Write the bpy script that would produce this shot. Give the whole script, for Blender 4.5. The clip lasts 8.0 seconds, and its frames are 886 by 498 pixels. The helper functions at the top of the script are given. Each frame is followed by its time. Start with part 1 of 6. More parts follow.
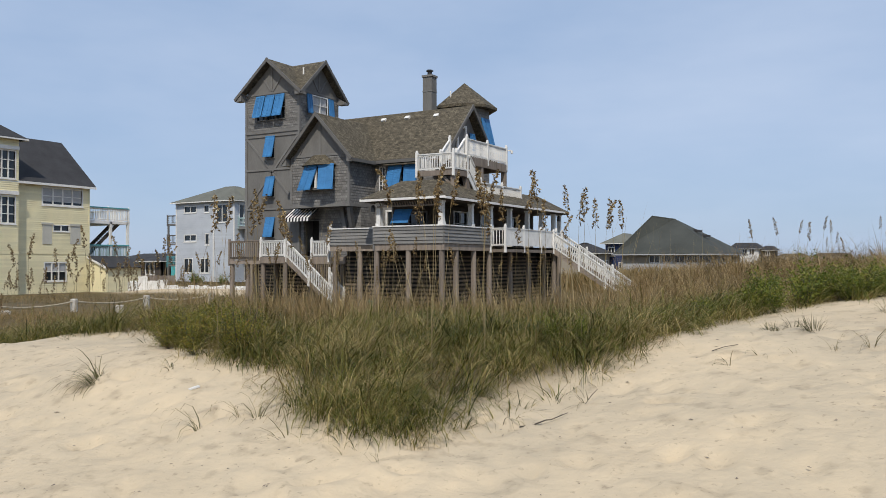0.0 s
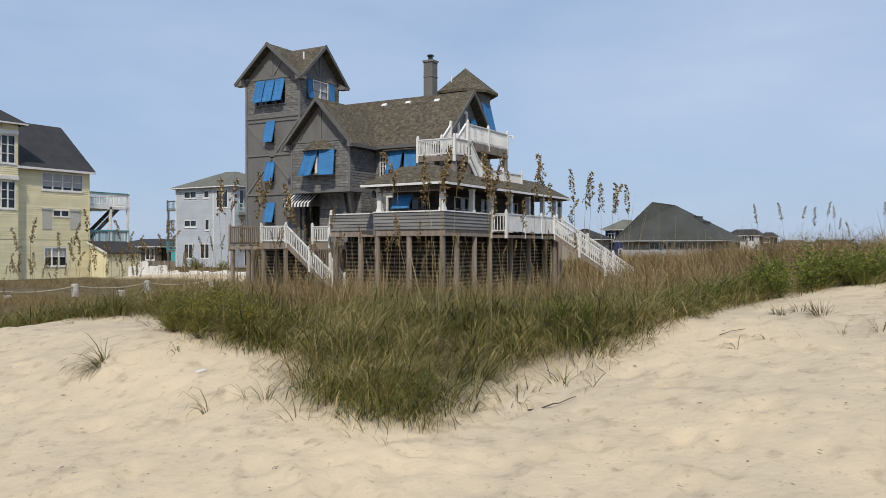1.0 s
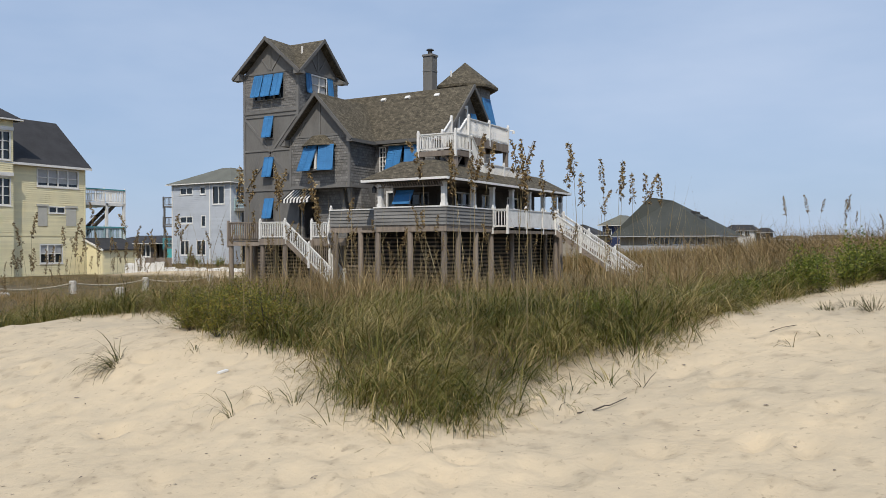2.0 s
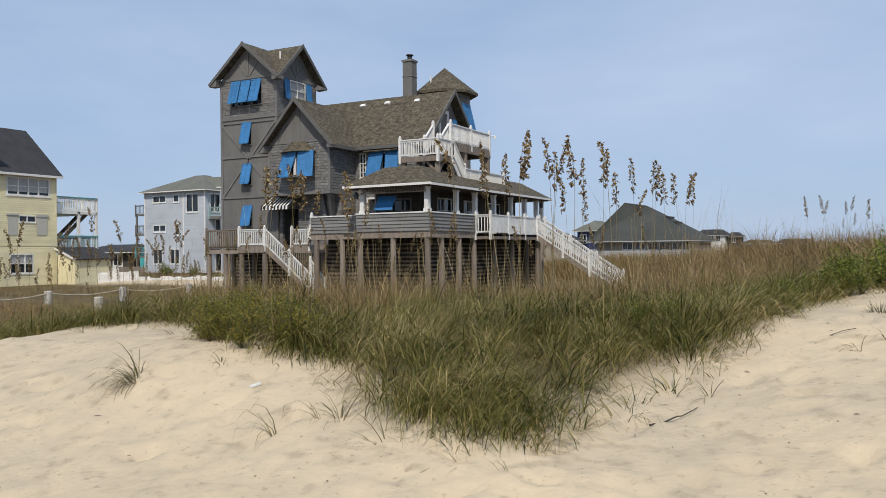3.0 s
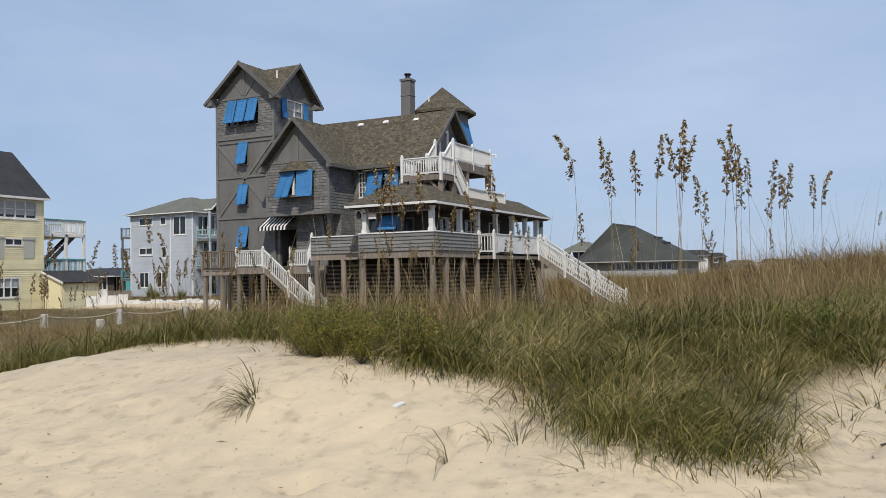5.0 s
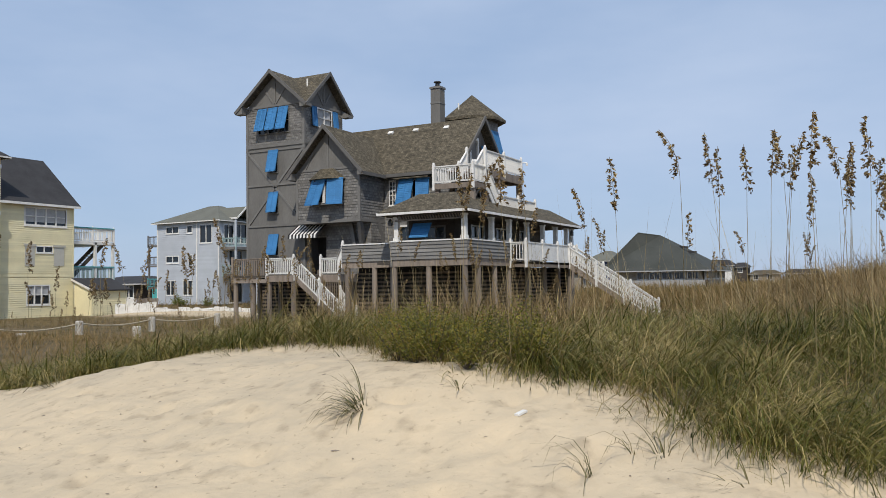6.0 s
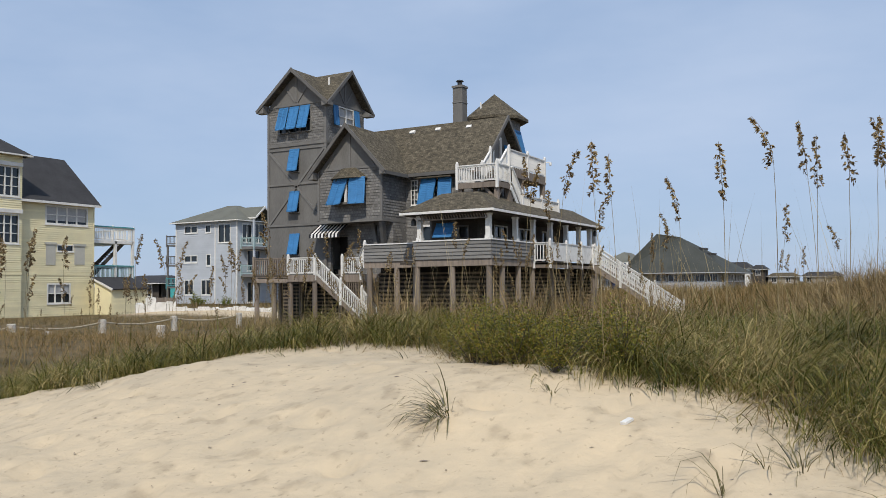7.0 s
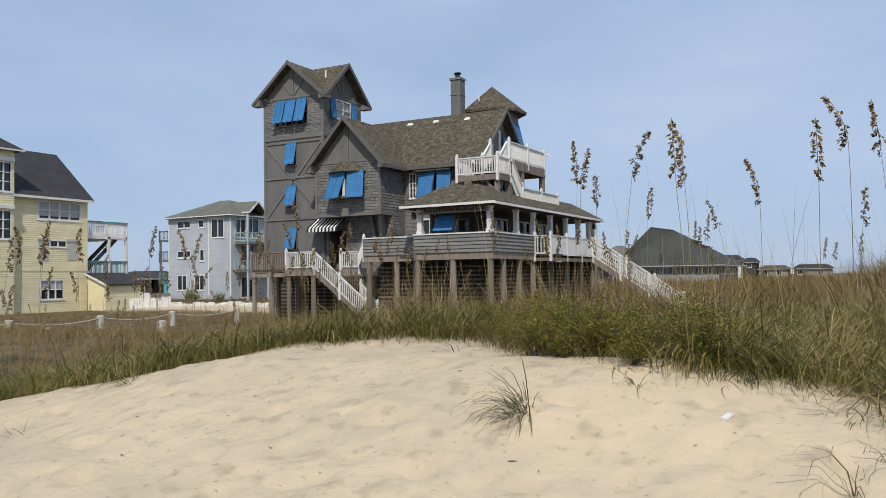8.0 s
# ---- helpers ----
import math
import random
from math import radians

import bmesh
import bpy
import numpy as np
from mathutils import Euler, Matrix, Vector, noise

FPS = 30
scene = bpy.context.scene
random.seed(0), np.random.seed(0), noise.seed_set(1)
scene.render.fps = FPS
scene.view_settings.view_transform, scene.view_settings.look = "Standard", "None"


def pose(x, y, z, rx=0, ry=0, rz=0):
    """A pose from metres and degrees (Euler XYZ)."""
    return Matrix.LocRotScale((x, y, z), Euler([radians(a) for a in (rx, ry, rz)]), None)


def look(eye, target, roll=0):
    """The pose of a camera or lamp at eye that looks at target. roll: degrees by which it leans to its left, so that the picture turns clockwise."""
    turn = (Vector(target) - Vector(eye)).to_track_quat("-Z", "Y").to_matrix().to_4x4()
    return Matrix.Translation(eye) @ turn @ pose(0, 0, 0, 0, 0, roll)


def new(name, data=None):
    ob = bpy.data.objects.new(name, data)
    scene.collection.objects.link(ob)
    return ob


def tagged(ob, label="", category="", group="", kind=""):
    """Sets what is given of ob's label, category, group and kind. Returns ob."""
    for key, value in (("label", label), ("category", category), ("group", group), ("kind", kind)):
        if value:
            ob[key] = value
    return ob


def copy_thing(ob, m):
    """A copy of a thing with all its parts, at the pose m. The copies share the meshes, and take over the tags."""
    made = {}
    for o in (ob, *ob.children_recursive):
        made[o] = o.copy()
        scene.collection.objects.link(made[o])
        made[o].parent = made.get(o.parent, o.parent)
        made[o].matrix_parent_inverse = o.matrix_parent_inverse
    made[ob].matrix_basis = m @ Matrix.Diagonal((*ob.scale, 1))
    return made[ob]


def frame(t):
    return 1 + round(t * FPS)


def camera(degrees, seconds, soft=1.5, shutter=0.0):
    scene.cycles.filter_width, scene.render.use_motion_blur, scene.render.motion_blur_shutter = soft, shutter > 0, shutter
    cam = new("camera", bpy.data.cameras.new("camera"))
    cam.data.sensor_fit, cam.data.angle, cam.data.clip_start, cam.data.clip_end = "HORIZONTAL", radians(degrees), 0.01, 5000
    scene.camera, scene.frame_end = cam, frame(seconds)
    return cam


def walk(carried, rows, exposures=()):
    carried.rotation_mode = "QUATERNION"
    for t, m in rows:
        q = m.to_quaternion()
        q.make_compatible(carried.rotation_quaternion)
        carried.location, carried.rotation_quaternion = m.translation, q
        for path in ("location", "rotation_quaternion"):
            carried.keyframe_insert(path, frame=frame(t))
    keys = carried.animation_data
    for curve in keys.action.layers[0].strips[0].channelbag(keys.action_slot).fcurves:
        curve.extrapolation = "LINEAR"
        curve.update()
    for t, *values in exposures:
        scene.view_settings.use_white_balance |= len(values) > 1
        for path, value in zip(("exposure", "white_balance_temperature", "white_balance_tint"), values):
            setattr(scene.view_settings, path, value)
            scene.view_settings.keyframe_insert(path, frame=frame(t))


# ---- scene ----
cam = camera(56.9, 8.0, soft=0.65)
PATH = [
    (0, (31.094, -36.845, 2.916), (30.085, -35.118, 2.947), -0.1),
    (0.5, (31.091, -36.851, 2.912), (30.085, -35.123, 2.929), 0.1),
    (1, (31.033, -36.852, 2.896), (30.025, -35.125, 2.893), 0.0),
    (1.5, (30.856, -36.769, 2.877), (29.843, -35.044, 2.861), -0.1),
    (3, (30.004, -36.638, 2.844), (29.064, -34.873, 2.848), -0.6),
    (3.5, (29.695, -36.613, 2.802), (28.774, -34.838, 2.802), -1.1),
    (4, (29.413, -36.655, 2.776), (28.514, -34.868, 2.784), -1.3),
    (5.5, (28.442, -36.591, 2.712), (27.539, -34.808, 2.791), -0.9),
    (6, (28.137, -36.627, 2.689), (27.196, -34.864, 2.771), -0.8),
    (6.5, (27.843, -36.549, 2.662), (26.878, -34.8, 2.745), -0.7),
    (7, (27.588, -36.488, 2.662), (26.616, -34.742, 2.747), -0.5),
    (7.5, (27.305, -36.477, 2.653), (26.339, -34.728, 2.734), -0.4),
    (8, (27.062, -36.448, 2.633), (26.109, -34.691, 2.704), -0.8),
]
walk(cam, [(t, look(eye, target, roll)) for t, eye, target, roll in PATH])

# ---------- world, sun, exposure ----------
SUN_DIR = Vector((0.36, -0.76, 0.98)).normalized()
SUN_ELEV = math.asin(SUN_DIR.z)
SUN_AZ = math.atan2(SUN_DIR.x, SUN_DIR.y)
scene.view_settings.exposure = 0.0


def make_world():
    w = bpy.data.worlds.new("world")
    scene.world = w
    w.use_nodes = True
    nt = w.node_tree
    nt.nodes.clear()
    out = nt.nodes.new("ShaderNodeOutputWorld")
    bg = nt.nodes.new("ShaderNodeBackground")
    sky = nt.nodes.new("ShaderNodeTexSky")
    sky.sky_type = "NISHITA"
    sky.sun_disc = False
    sky.sun_elevation = SUN_ELEV
    sky.sun_rotation = SUN_AZ
    sky.altitude = 0
    sky.air_density = 1.0
    sky.dust_density = 0.6
    sky.ozone_density = 2.0
    # thin drifting cloud veil
    tc = nt.nodes.new("ShaderNodeTexCoord")
    mp = nt.nodes.new("ShaderNodeMapping")
    mp.inputs["Scale"].default_value = (1.0, 1.0, 3.2)
    n1 = nt.nodes.new("ShaderNodeTexNoise")
    n1.inputs["Scale"].default_value = 1.7
    n1.inputs["Detail"].default_value = 5
    n1.inputs["Roughness"].default_value = 0.55
    ramp = nt.nodes.new("ShaderNodeValToRGB")
    ramp.color_ramp.elements[0].position = 0.36
    ramp.color_ramp.elements[0].color = (0, 0, 0, 1)
    ramp.color_ramp.elements[1].position = 0.78
    ramp.color_ramp.elements[1].color = (0.55, 0.55, 0.55, 1)
    mix = nt.nodes.new("ShaderNodeMixRGB")
    mix.inputs["Color2"].default_value = CLOUD
    base = nt.nodes.new("ShaderNodeMixRGB")
    base.inputs["Fac"].default_value = 0.76
    base.inputs["Color2"].default_value = VEIL
    nt.links.new(tc.outputs["Generated"], mp.inputs["Vector"])
    nt.links.new(mp.outputs["Vector"], n1.inputs["Vector"])
    nt.links.new(n1.outputs["Fac"], ramp.inputs["Fac"])
    nt.links.new(sky.outputs["Color"], base.inputs["Color1"])
    nt.links.new(base.outputs["Color"], mix.inputs["Color1"])
    nt.links.new(ramp.outputs["Color"], mix.inputs["Fac"])
    nt.links.new(mix.outputs["Color"], bg.inputs["Color"])
    bg.inputs["Strength"].default_value = 0.10
    nt.links.new(bg.outputs["Background"], out.inputs["Surface"])


VEIL = (3.42, 4.8, 7.2, 1)
CLOUD = (6.3, 7.2, 8.9, 1)
make_world()
sun_data = bpy.data.lights.new("sun", "SUN")
sun_data.energy = 3.3
sun_data.angle = radians(0.6)
sun_data.color = (1.0, 0.94, 0.84)
sun = new("sun", sun_data)
sun.matrix_world = look(SUN_DIR * 100, (0, 0, 0))


# ---------- materials ----------
def mat(name, color, rough=0.7, var=0.25, scale=3.0, fine=30.0, bump=0.3, bump_scale=40.0, stretch=(1, 1, 1),
        metal=0.0, color2=None, island=0.0, objvar=0.0, spec=0.3, brick=None):
    """Noise-varied surface: two scales of colour change, fine relief, optional per-piece variation."""
    m = bpy.data.materials.new(name)
    m.use_nodes = True
    nt = m.node_tree
    b = nt.nodes["Principled BSDF"]
    b.inputs["Metallic"].default_value = metal
    b.inputs["Specular IOR Level"].default_value = spec
    tc = nt.nodes.new("ShaderNodeTexCoord")
    mp = nt.nodes.new("ShaderNodeMapping")
    mp.inputs["Scale"].default_value = stretch
    nt.links.new(tc.outputs["Object"], mp.inputs["Vector"])

    def nz(sc, det=4):
        n = nt.nodes.new("ShaderNodeTexNoise")
        n.inputs["Scale"].default_value = sc
        n.inputs["Detail"].default_value = det
        nt.links.new(mp.outputs["Vector"], n.inputs["Vector"])
        return n

    big, small = nz(scale), nz(fine, 6)
    c2 = color2 if color2 else tuple(c * (1 - var) for c in color)
    c1 = tuple(min(1, c * (1 + var * 0.6)) for c in color)
    mx = nt.nodes.new("ShaderNodeMixRGB")
    mx.inputs["Color1"].default_value = (*c1, 1)
    mx.inputs["Color2"].default_value = (*c2, 1)
    ad = nt.nodes.new("ShaderNodeMath")
    ad.operation = "MULTIPLY_ADD"
    nt.links.new(small.outputs["Fac"], ad.inputs[0])
    ad.inputs[1].default_value = 0.9
    mu = nt.nodes.new("ShaderNodeMath")
    mu.operation = "MULTIPLY_ADD"
    nt.links.new(big.outputs["Fac"], mu.inputs[0])
    mu.inputs[1].default_value = 1.4
    mu.inputs[2].default_value = -0.65
    nt.links.new(mu.outputs[0], ad.inputs[2])
    ad.use_clamp = True
    nt.links.new(ad.outputs[0], mx.inputs["Fac"])
    col = mx.outputs["Color"]
    if brick:
        sep = nt.nodes.new("ShaderNodeSeparateXYZ")
        nt.links.new(tc.outputs["Object"], sep.inputs[0])
        along = nt.nodes.new("ShaderNodeMath")
        nt.links.new(sep.outputs["X"], along.inputs[0])
        nt.links.new(sep.outputs["Y"], along.inputs[1])
        upz = nt.nodes.new("ShaderNodeMath")
        upz.operation = "MULTIPLY"
        upz.inputs[1].default_value = brick[2]
        nt.links.new(sep.outputs["Z"], upz.inputs[0])
        com = nt.nodes.new("ShaderNodeCombineXYZ")
        nt.links.new(along.outputs[0], com.inputs["X"])
        nt.links.new(upz.outputs[0], com.inputs["Y"])
        br = nt.nodes.new("ShaderNodeTexBrick")
        br.inputs["Scale"].default_value = 1.0
        br.inputs["Brick Width"].default_value = brick[0]
        br.inputs["Row Height"].default_value = brick[1]
        br.inputs["Mortar Size"].default_value = brick[1] * 0.09
        br.inputs["Mortar Smooth"].default_value = 0.6
        br.inputs["Color1"].default_value = (brick[3], brick[3], brick[3], 1)
        br.inputs["Color2"].default_value = (brick[4], brick[4], brick[4], 1)
        br.inputs["Mortar"].default_value = (brick[5], brick[5], brick[5], 1)
        nt.links.new(com.outputs[0], br.inputs["Vector"])
        mult = nt.nodes.new("ShaderNodeMixRGB")
        mult.blend_type = "MULTIPLY"
        mult.inputs["Fac"].default_value = 1
        nt.links.new(col, mult.inputs["Color1"])
        nt.links.new(br.outputs["Color"], mult.inputs["Color2"])
        col = mult.outputs["Color"]
    if island or objvar:
        hs = nt.nodes.new("ShaderNodeHueSaturation")
        if island:
            g = nt.nodes.new("ShaderNodeNewGeometry")
            src = g.outputs["Random Per Island"]
        else:
            g = nt.nodes.new("ShaderNodeObjectInfo")
            src = g.outputs["Random"]
        k = nt.nodes.new("ShaderNodeMapRange")
        amt = island or objvar
        k.inputs["To Min"].default_value = 1 - amt
        k.inputs["To Max"].default_value = 1 + amt
        nt.links.new(src, k.inputs["Value"])
        nt.links.new(k.outputs[0], hs.inputs["Value"])
        nt.links.new(col, hs.inputs["Color"])
        col = hs.outputs["Color"]
    nt.links.new(col, b.inputs["Base Color"])
    rr = nt.nodes.new("ShaderNodeMapRange")
    rr.inputs["To Min"].default_value = max(0.02, rough - 0.1)
    rr.inputs["To Max"].default_value = min(1, rough + 0.1)
    nt.links.new(big.outputs["Fac"], rr.inputs["Value"])
    nt.links.new(rr.outputs[0], b.inputs["Roughness"])
    if bump:
        bm_ = nt.nodes.new("ShaderNodeBump")
        bm_.inputs["Strength"].default_value = bump
        bm_.inputs["Distance"].default_value = 0.02
        bn = nz(bump_scale, 5)
        nt.links.new(bn.outputs["Fac"], bm_.inputs["Height"])
        nt.links.new(bm_.outputs["Normal"], b.inputs["Normal"])
    return m


def glass_mat():
    m = bpy.data.materials.new("window_glass")
    m.use_nodes = True
    b = m.node_tree.nodes["Principled BSDF"]
    b.inputs["Base Color"].default_value = (0.02, 0.025, 0.03, 1)
    b.inputs["Roughness"].default_value = 0.06
    b.inputs["Specular IOR Level"].default_value = 0.6
    return m


def blade_mat(name, stops, rough=0.55, trans=0.25, gloss=0.2):
    """Leaf blades whose tint differs from blade to blade."""
    m = bpy.data.materials.new(name)
    m.use_nodes = True
    nt = m.node_tree
    b = nt.nodes["Principled BSDF"]
    b.inputs["Roughness"].default_value = rough
    b.inputs["Specular IOR Level"].default_value = gloss
    g = nt.nodes.new("ShaderNodeNewGeometry")
    r = nt.nodes.new("ShaderNodeValToRGB")
    els = r.color_ramp.elements
    while len(els) < len(stops):
        els.new(0.5)
    for e, (p, c) in zip(els, stops):
        e.position = p
        e.color = (*c, 1)
    tc = nt.nodes.new("ShaderNodeTexCoord")
    n = nt.nodes.new("ShaderNodeTexNoise")
    n.inputs["Scale"].default_value = 1.5
    n.inputs["Detail"].default_value = 4
    nt.links.new(tc.outputs["Object"], n.inputs["Vector"])
    a = nt.nodes.new("ShaderNodeMath")
    a.operation = "MULTIPLY_ADD"
    a.inputs[1].default_value = 1.6
    a.inputs[2].default_value = -0.76
    nt.links.new(n.outputs["Fac"], a.inputs[0])
    s = nt.nodes.new("ShaderNodeMath")
    s.operation = "MULTIPLY_ADD"
    s.use_clamp = True
    s.inputs[1].default_value = 0.9
    nt.links.new(g.outputs["Random Per Island"], s.inputs[0])
    nt.links.new(a.outputs[0], s.inputs[2])
    nt.links.new(s.outputs[0], r.inputs["Fac"])
    nt.links.new(r.outputs["Color"], b.inputs["Base Color"])
    tr = nt.nodes.new("ShaderNodeBsdfTranslucent")
    nt.links.new(r.outputs["Color"], tr.inputs["Color"])
    mx = nt.nodes.new("ShaderNodeMixShader")
    mx.inputs["Fac"].default_value = trans
    nt.links.new(b.outputs[0], mx.inputs[1])
    nt.links.new(tr.outputs[0], mx.inputs[2])
    nt.links.new(mx.outputs[0], nt.nodes["Material Output"].inputs["Surface"])
    return m


SIDING = mat("grey_stained_shingle_siding", (0.205, 0.196, 0.184), 0.75, 0.38, 0.9, 14, 0.35, 30, (1, 1, 2.5), island=0.14, brick=(0.17, 0.15, 1, 0.78, 1.2, 0.6))
PANEL = mat("grey_stained_plywood", (0.165, 0.158, 0.147), 0.75, 0.3, 0.7, 9, 0.2, 30, (2, 2, 0.6))
TRIM = mat("grey_trim_wood", (0.175, 0.168, 0.158), 0.7, 0.25, 1.5, 20, 0.2, 40)
RAKE = mat("dark_grey_fascia_paint", (0.128, 0.122, 0.114), 0.7, 0.25, 1.5, 20, 0.2, 40)
BOARD = mat("grey_lapped_boards", (0.205, 0.197, 0.185), 0.75, 0.35, 0.9, 12, 0.25, 30, (0.5, 0.5, 3), island=0.16)
SHINGLE = mat("brown_asphalt_shingle", (0.122, 0.102, 0.07), 0.9, 0.65, 3.2, 16, 1.0, 12, (1, 1, 1.8), brick=(0.13, 0.11, 1.41, 0.62, 1.28, 0.5))
SLAT = mat("brown_slat_timber", (0.17, 0.132, 0.098), 0.85, 0.5, 1.2, 12, 0.4, 30, objvar=0.25)
DARKROOF = mat("charcoal_asphalt_shingle", (0.045, 0.044, 0.046), 0.9, 0.3, 0.8, 8, 0.5, 12)
GREENROOF = mat("dark_green_asphalt_shingle", (0.062, 0.065, 0.057), 0.9, 0.3, 0.4, 5, 0.5, 8)
GREYROOF = mat("grey_green_shingle", (0.145, 0.145, 0.12), 0.9, 0.25, 0.6, 6, 0.4, 10)
BLUE = mat("faded_blue_shutter_paint", (0.050, 0.195, 0.42), 0.55, 0.25, 2.0, 25, 0.1, 40, objvar=0.14)
WHITE = mat("weathered_white_paint", (0.74, 0.72, 0.68), 0.6, 0.22, 2.5, 18, 0.15, 40)
WOOD = mat("weathered_grey_timber", (0.245, 0.20, 0.162), 0.85, 0.4, 2.0, 22, 0.5, 30, (3, 3, 0.5), objvar=0.2)
# dark timber; its tone also stands in for shade under the porch
DARKWOOD_AND_SHADE = mat("dark_timber_and_porch_shade", (0.075, 0.062, 0.05), 0.85, 0.4, 1.5, 15, 0.4, 30)
YELLOW = mat("pale_yellow_vinyl_siding", (0.79, 0.705, 0.45), 0.55, 0.12, 0.8, 12, 0.1, 20, island=0.05)
STORM = mat("cream_storm_panel", (0.50, 0.48, 0.42), 0.6, 0.15, 1.0, 10, 0.1, 20)
PALEBLUE = mat("pale_blue_grey_siding", (0.47, 0.495, 0.53), 0.6, 0.15, 0.7, 9, 0.1, 20, island=0.04)
NAVY = mat("navy_blue_siding", (0.035, 0.05, 0.12), 0.6, 0.2, 0.6, 6, 0.1, 20)
TAN = mat("tan_siding", (0.33, 0.29, 0.23), 0.7, 0.2, 0.6, 6, 0.1, 20)
AQUA = mat("pale_aqua_rail_paint", (0.34, 0.45, 0.45), 0.6, 0.2, 2, 10, 0.1, 20)
TEAL = mat("teal_rail_paint", (0.10, 0.33, 0.36), 0.6, 0.2, 2, 10, 0.1, 20)
TURQUOISE = mat("turquoise_paint", (0.08, 0.42, 0.42), 0.6, 0.2, 2, 10, 0.1, 20)
AWN_W = mat("awning_white_canvas", (0.72, 0.70, 0.66), 0.8, 0.15, 3, 30, 0.1, 60)
AWN_B = mat("awning_black_canvas", (0.02, 0.02, 0.022), 0.8, 0.2, 3, 30, 0.1, 60)
# near-black colour that stands in for unlit depth
SHADE_DARK = mat("near_black_shade_boards", (0.03, 0.027, 0.025), 0.9, 0.3, 2, 12, 0.2, 20)
METAL = mat("dull_flue_metal", (0.06, 0.06, 0.06), 0.5, 0.3, 4, 20, 0.1, 40, metal=0.6)
GLASS = glass_mat()
ROPE = mat("tan_rope", (0.48, 0.41, 0.30), 0.9, 0.3, 10, 60, 0.5, 80)
POST = mat("bleached_fence_post", (0.52, 0.48, 0.42), 0.85, 0.3, 6, 30, 0.4, 40)
CURTAIN = mat("window_blind", (0.42, 0.42, 0.42), 0.8, 0.15, 5, 20, 0.1, 20)


# ---------- mesh helpers ----------
def box(bm, x0, x1, y0, y1, z0, z1):
    v = [bm.verts.new(p) for p in ((x0, y0, z0), (x1, y0, z0), (x1, y1, z0), (x0, y1, z0),
                                   (x0, y0, z1), (x1, y0, z1), (x1, y1, z1), (x0, y1, z1))]
    for f in ((3, 2, 1, 0), (4, 5, 6, 7), (0, 1, 5, 4), (1, 2, 6, 5), (2, 3, 7, 6), (3, 0, 4, 7)):
        bm.faces.new([v[i] for i in f])


def beam(bm, a, b, w, h, up=(0, 0, 1)):
    """A bar of section w x h from a to b."""
    a, b = Vector(a), Vector(b)
    d = (b - a).normalized()
    s = d.cross(Vector(up))
    if s.length < 1e-4:
        s = d.cross(Vector((0, 1, 0)))
    s.normalize()
    u = s.cross(d).normalized()
    r = []
    for p in (a, b):
        for i, j in ((-1, -1), (1, -1), (1, 1), (-1, 1)):
            r.append(bm.verts.new(p + s * (w / 2 * i) + u * (h / 2 * j)))
    for f in ((3, 2, 1, 0), (4, 5, 6, 7), (0, 1, 5, 4), (1, 2, 6, 5), (2, 3, 7, 6), (3, 0, 4, 7)):
        bm.faces.new([r[i] for i in f])


def slab(bm, pts, thick):
    """A flat plate: polygon pts as its top, thickened downwards along its normal."""
    pts = [Vector(p) for p in pts]
    n = (pts[1] - pts[0]).cross(pts[2] - pts[0]).normalized()
    if n.z < 0:
        pts.reverse()
        n = -n
    top = [bm.verts.new(p) for p in pts]
    low = [bm.verts.new(p - n * thick) for p in pts]
    bm.faces.new(top)
    bm.faces.new(low[::-1])
    k = len(pts)
    for i in range(k):
        bm.faces.new((top[i], low[i], low[(i + 1) % k], top[(i + 1) % k]))


def prism(bm, pts, d):
    """Polygon pts pushed along the vector d."""
    a = [bm.verts.new(p) for p in pts]
    b = [bm.verts.new(Vector(p) + Vector(d)) for p in pts]
    k = len(pts)
    bm.faces.new(a)
    bm.faces.new(b[::-1])
    for i in range(k):
        bm.faces.new((a[i], b[i], b[(i + 1) % k], a[(i + 1) % k]))


def tube(bm, a, b, r0, r1, n=8):
    a, b = Vector(a), Vector(b)
    d = (b - a).normalized()
    s = d.cross(Vector((0.3, 0.9, 0.2))).normalized()
    u = s.cross(d)
    ra, rb = [], []
    for i in range(n):
        c = s * math.cos(2 * math.pi * i / n) + u * math.sin(2 * math.pi * i / n)
        ra.append(bm.verts.new(a + c * r0))
        rb.append(bm.verts.new(b + c * r1))
    for i in range(n):
        bm.faces.new((ra[i], ra[(i + 1) % n], rb[(i + 1) % n], rb[i]))
    bm.faces.new(ra[::-1])
    bm.faces.new(rb)


def tube_path(bm, pts, radii, n=6):
    """One continuous tube through pts."""
    pts = [Vector(p) for p in pts]
    rings = []
    for i, p in enumerate(pts):
        d = (pts[min(i + 1, len(pts) - 1)] - pts[max(i - 1, 0)]).normalized()
        s = d.cross(Vector((0.31, 0.9, 0.22))).normalized()
        u = s.cross(d)
        rings.append([bm.verts.new(p + (s * math.cos(6.2832 * k / n) + u * math.sin(6.2832 * k / n)) * radii[i]) for k in range(n)])
    for a, b in zip(rings, rings[1:]):
        for k in range(n):
            bm.faces.new((a[k], a[(k + 1) % n], b[(k + 1) % n], b[k]))
    bm.faces.new(rings[0][::-1])
    bm.faces.new(rings[-1])


def mesh_of(name, bm, material):
    bmesh.ops.recalc_face_normals(bm, faces=bm.faces[:])
    me = bpy.data.meshes.new(name)
    bm.to_mesh(me)
    bm.free()
    me.materials.append(material)
    return me


def thing(name, at, label, category, group="", kind=""):
    ob = new(name)
    ob.empty_display_size = 0.3
    ob.location = at
    return tagged(ob, label, category, group, kind)


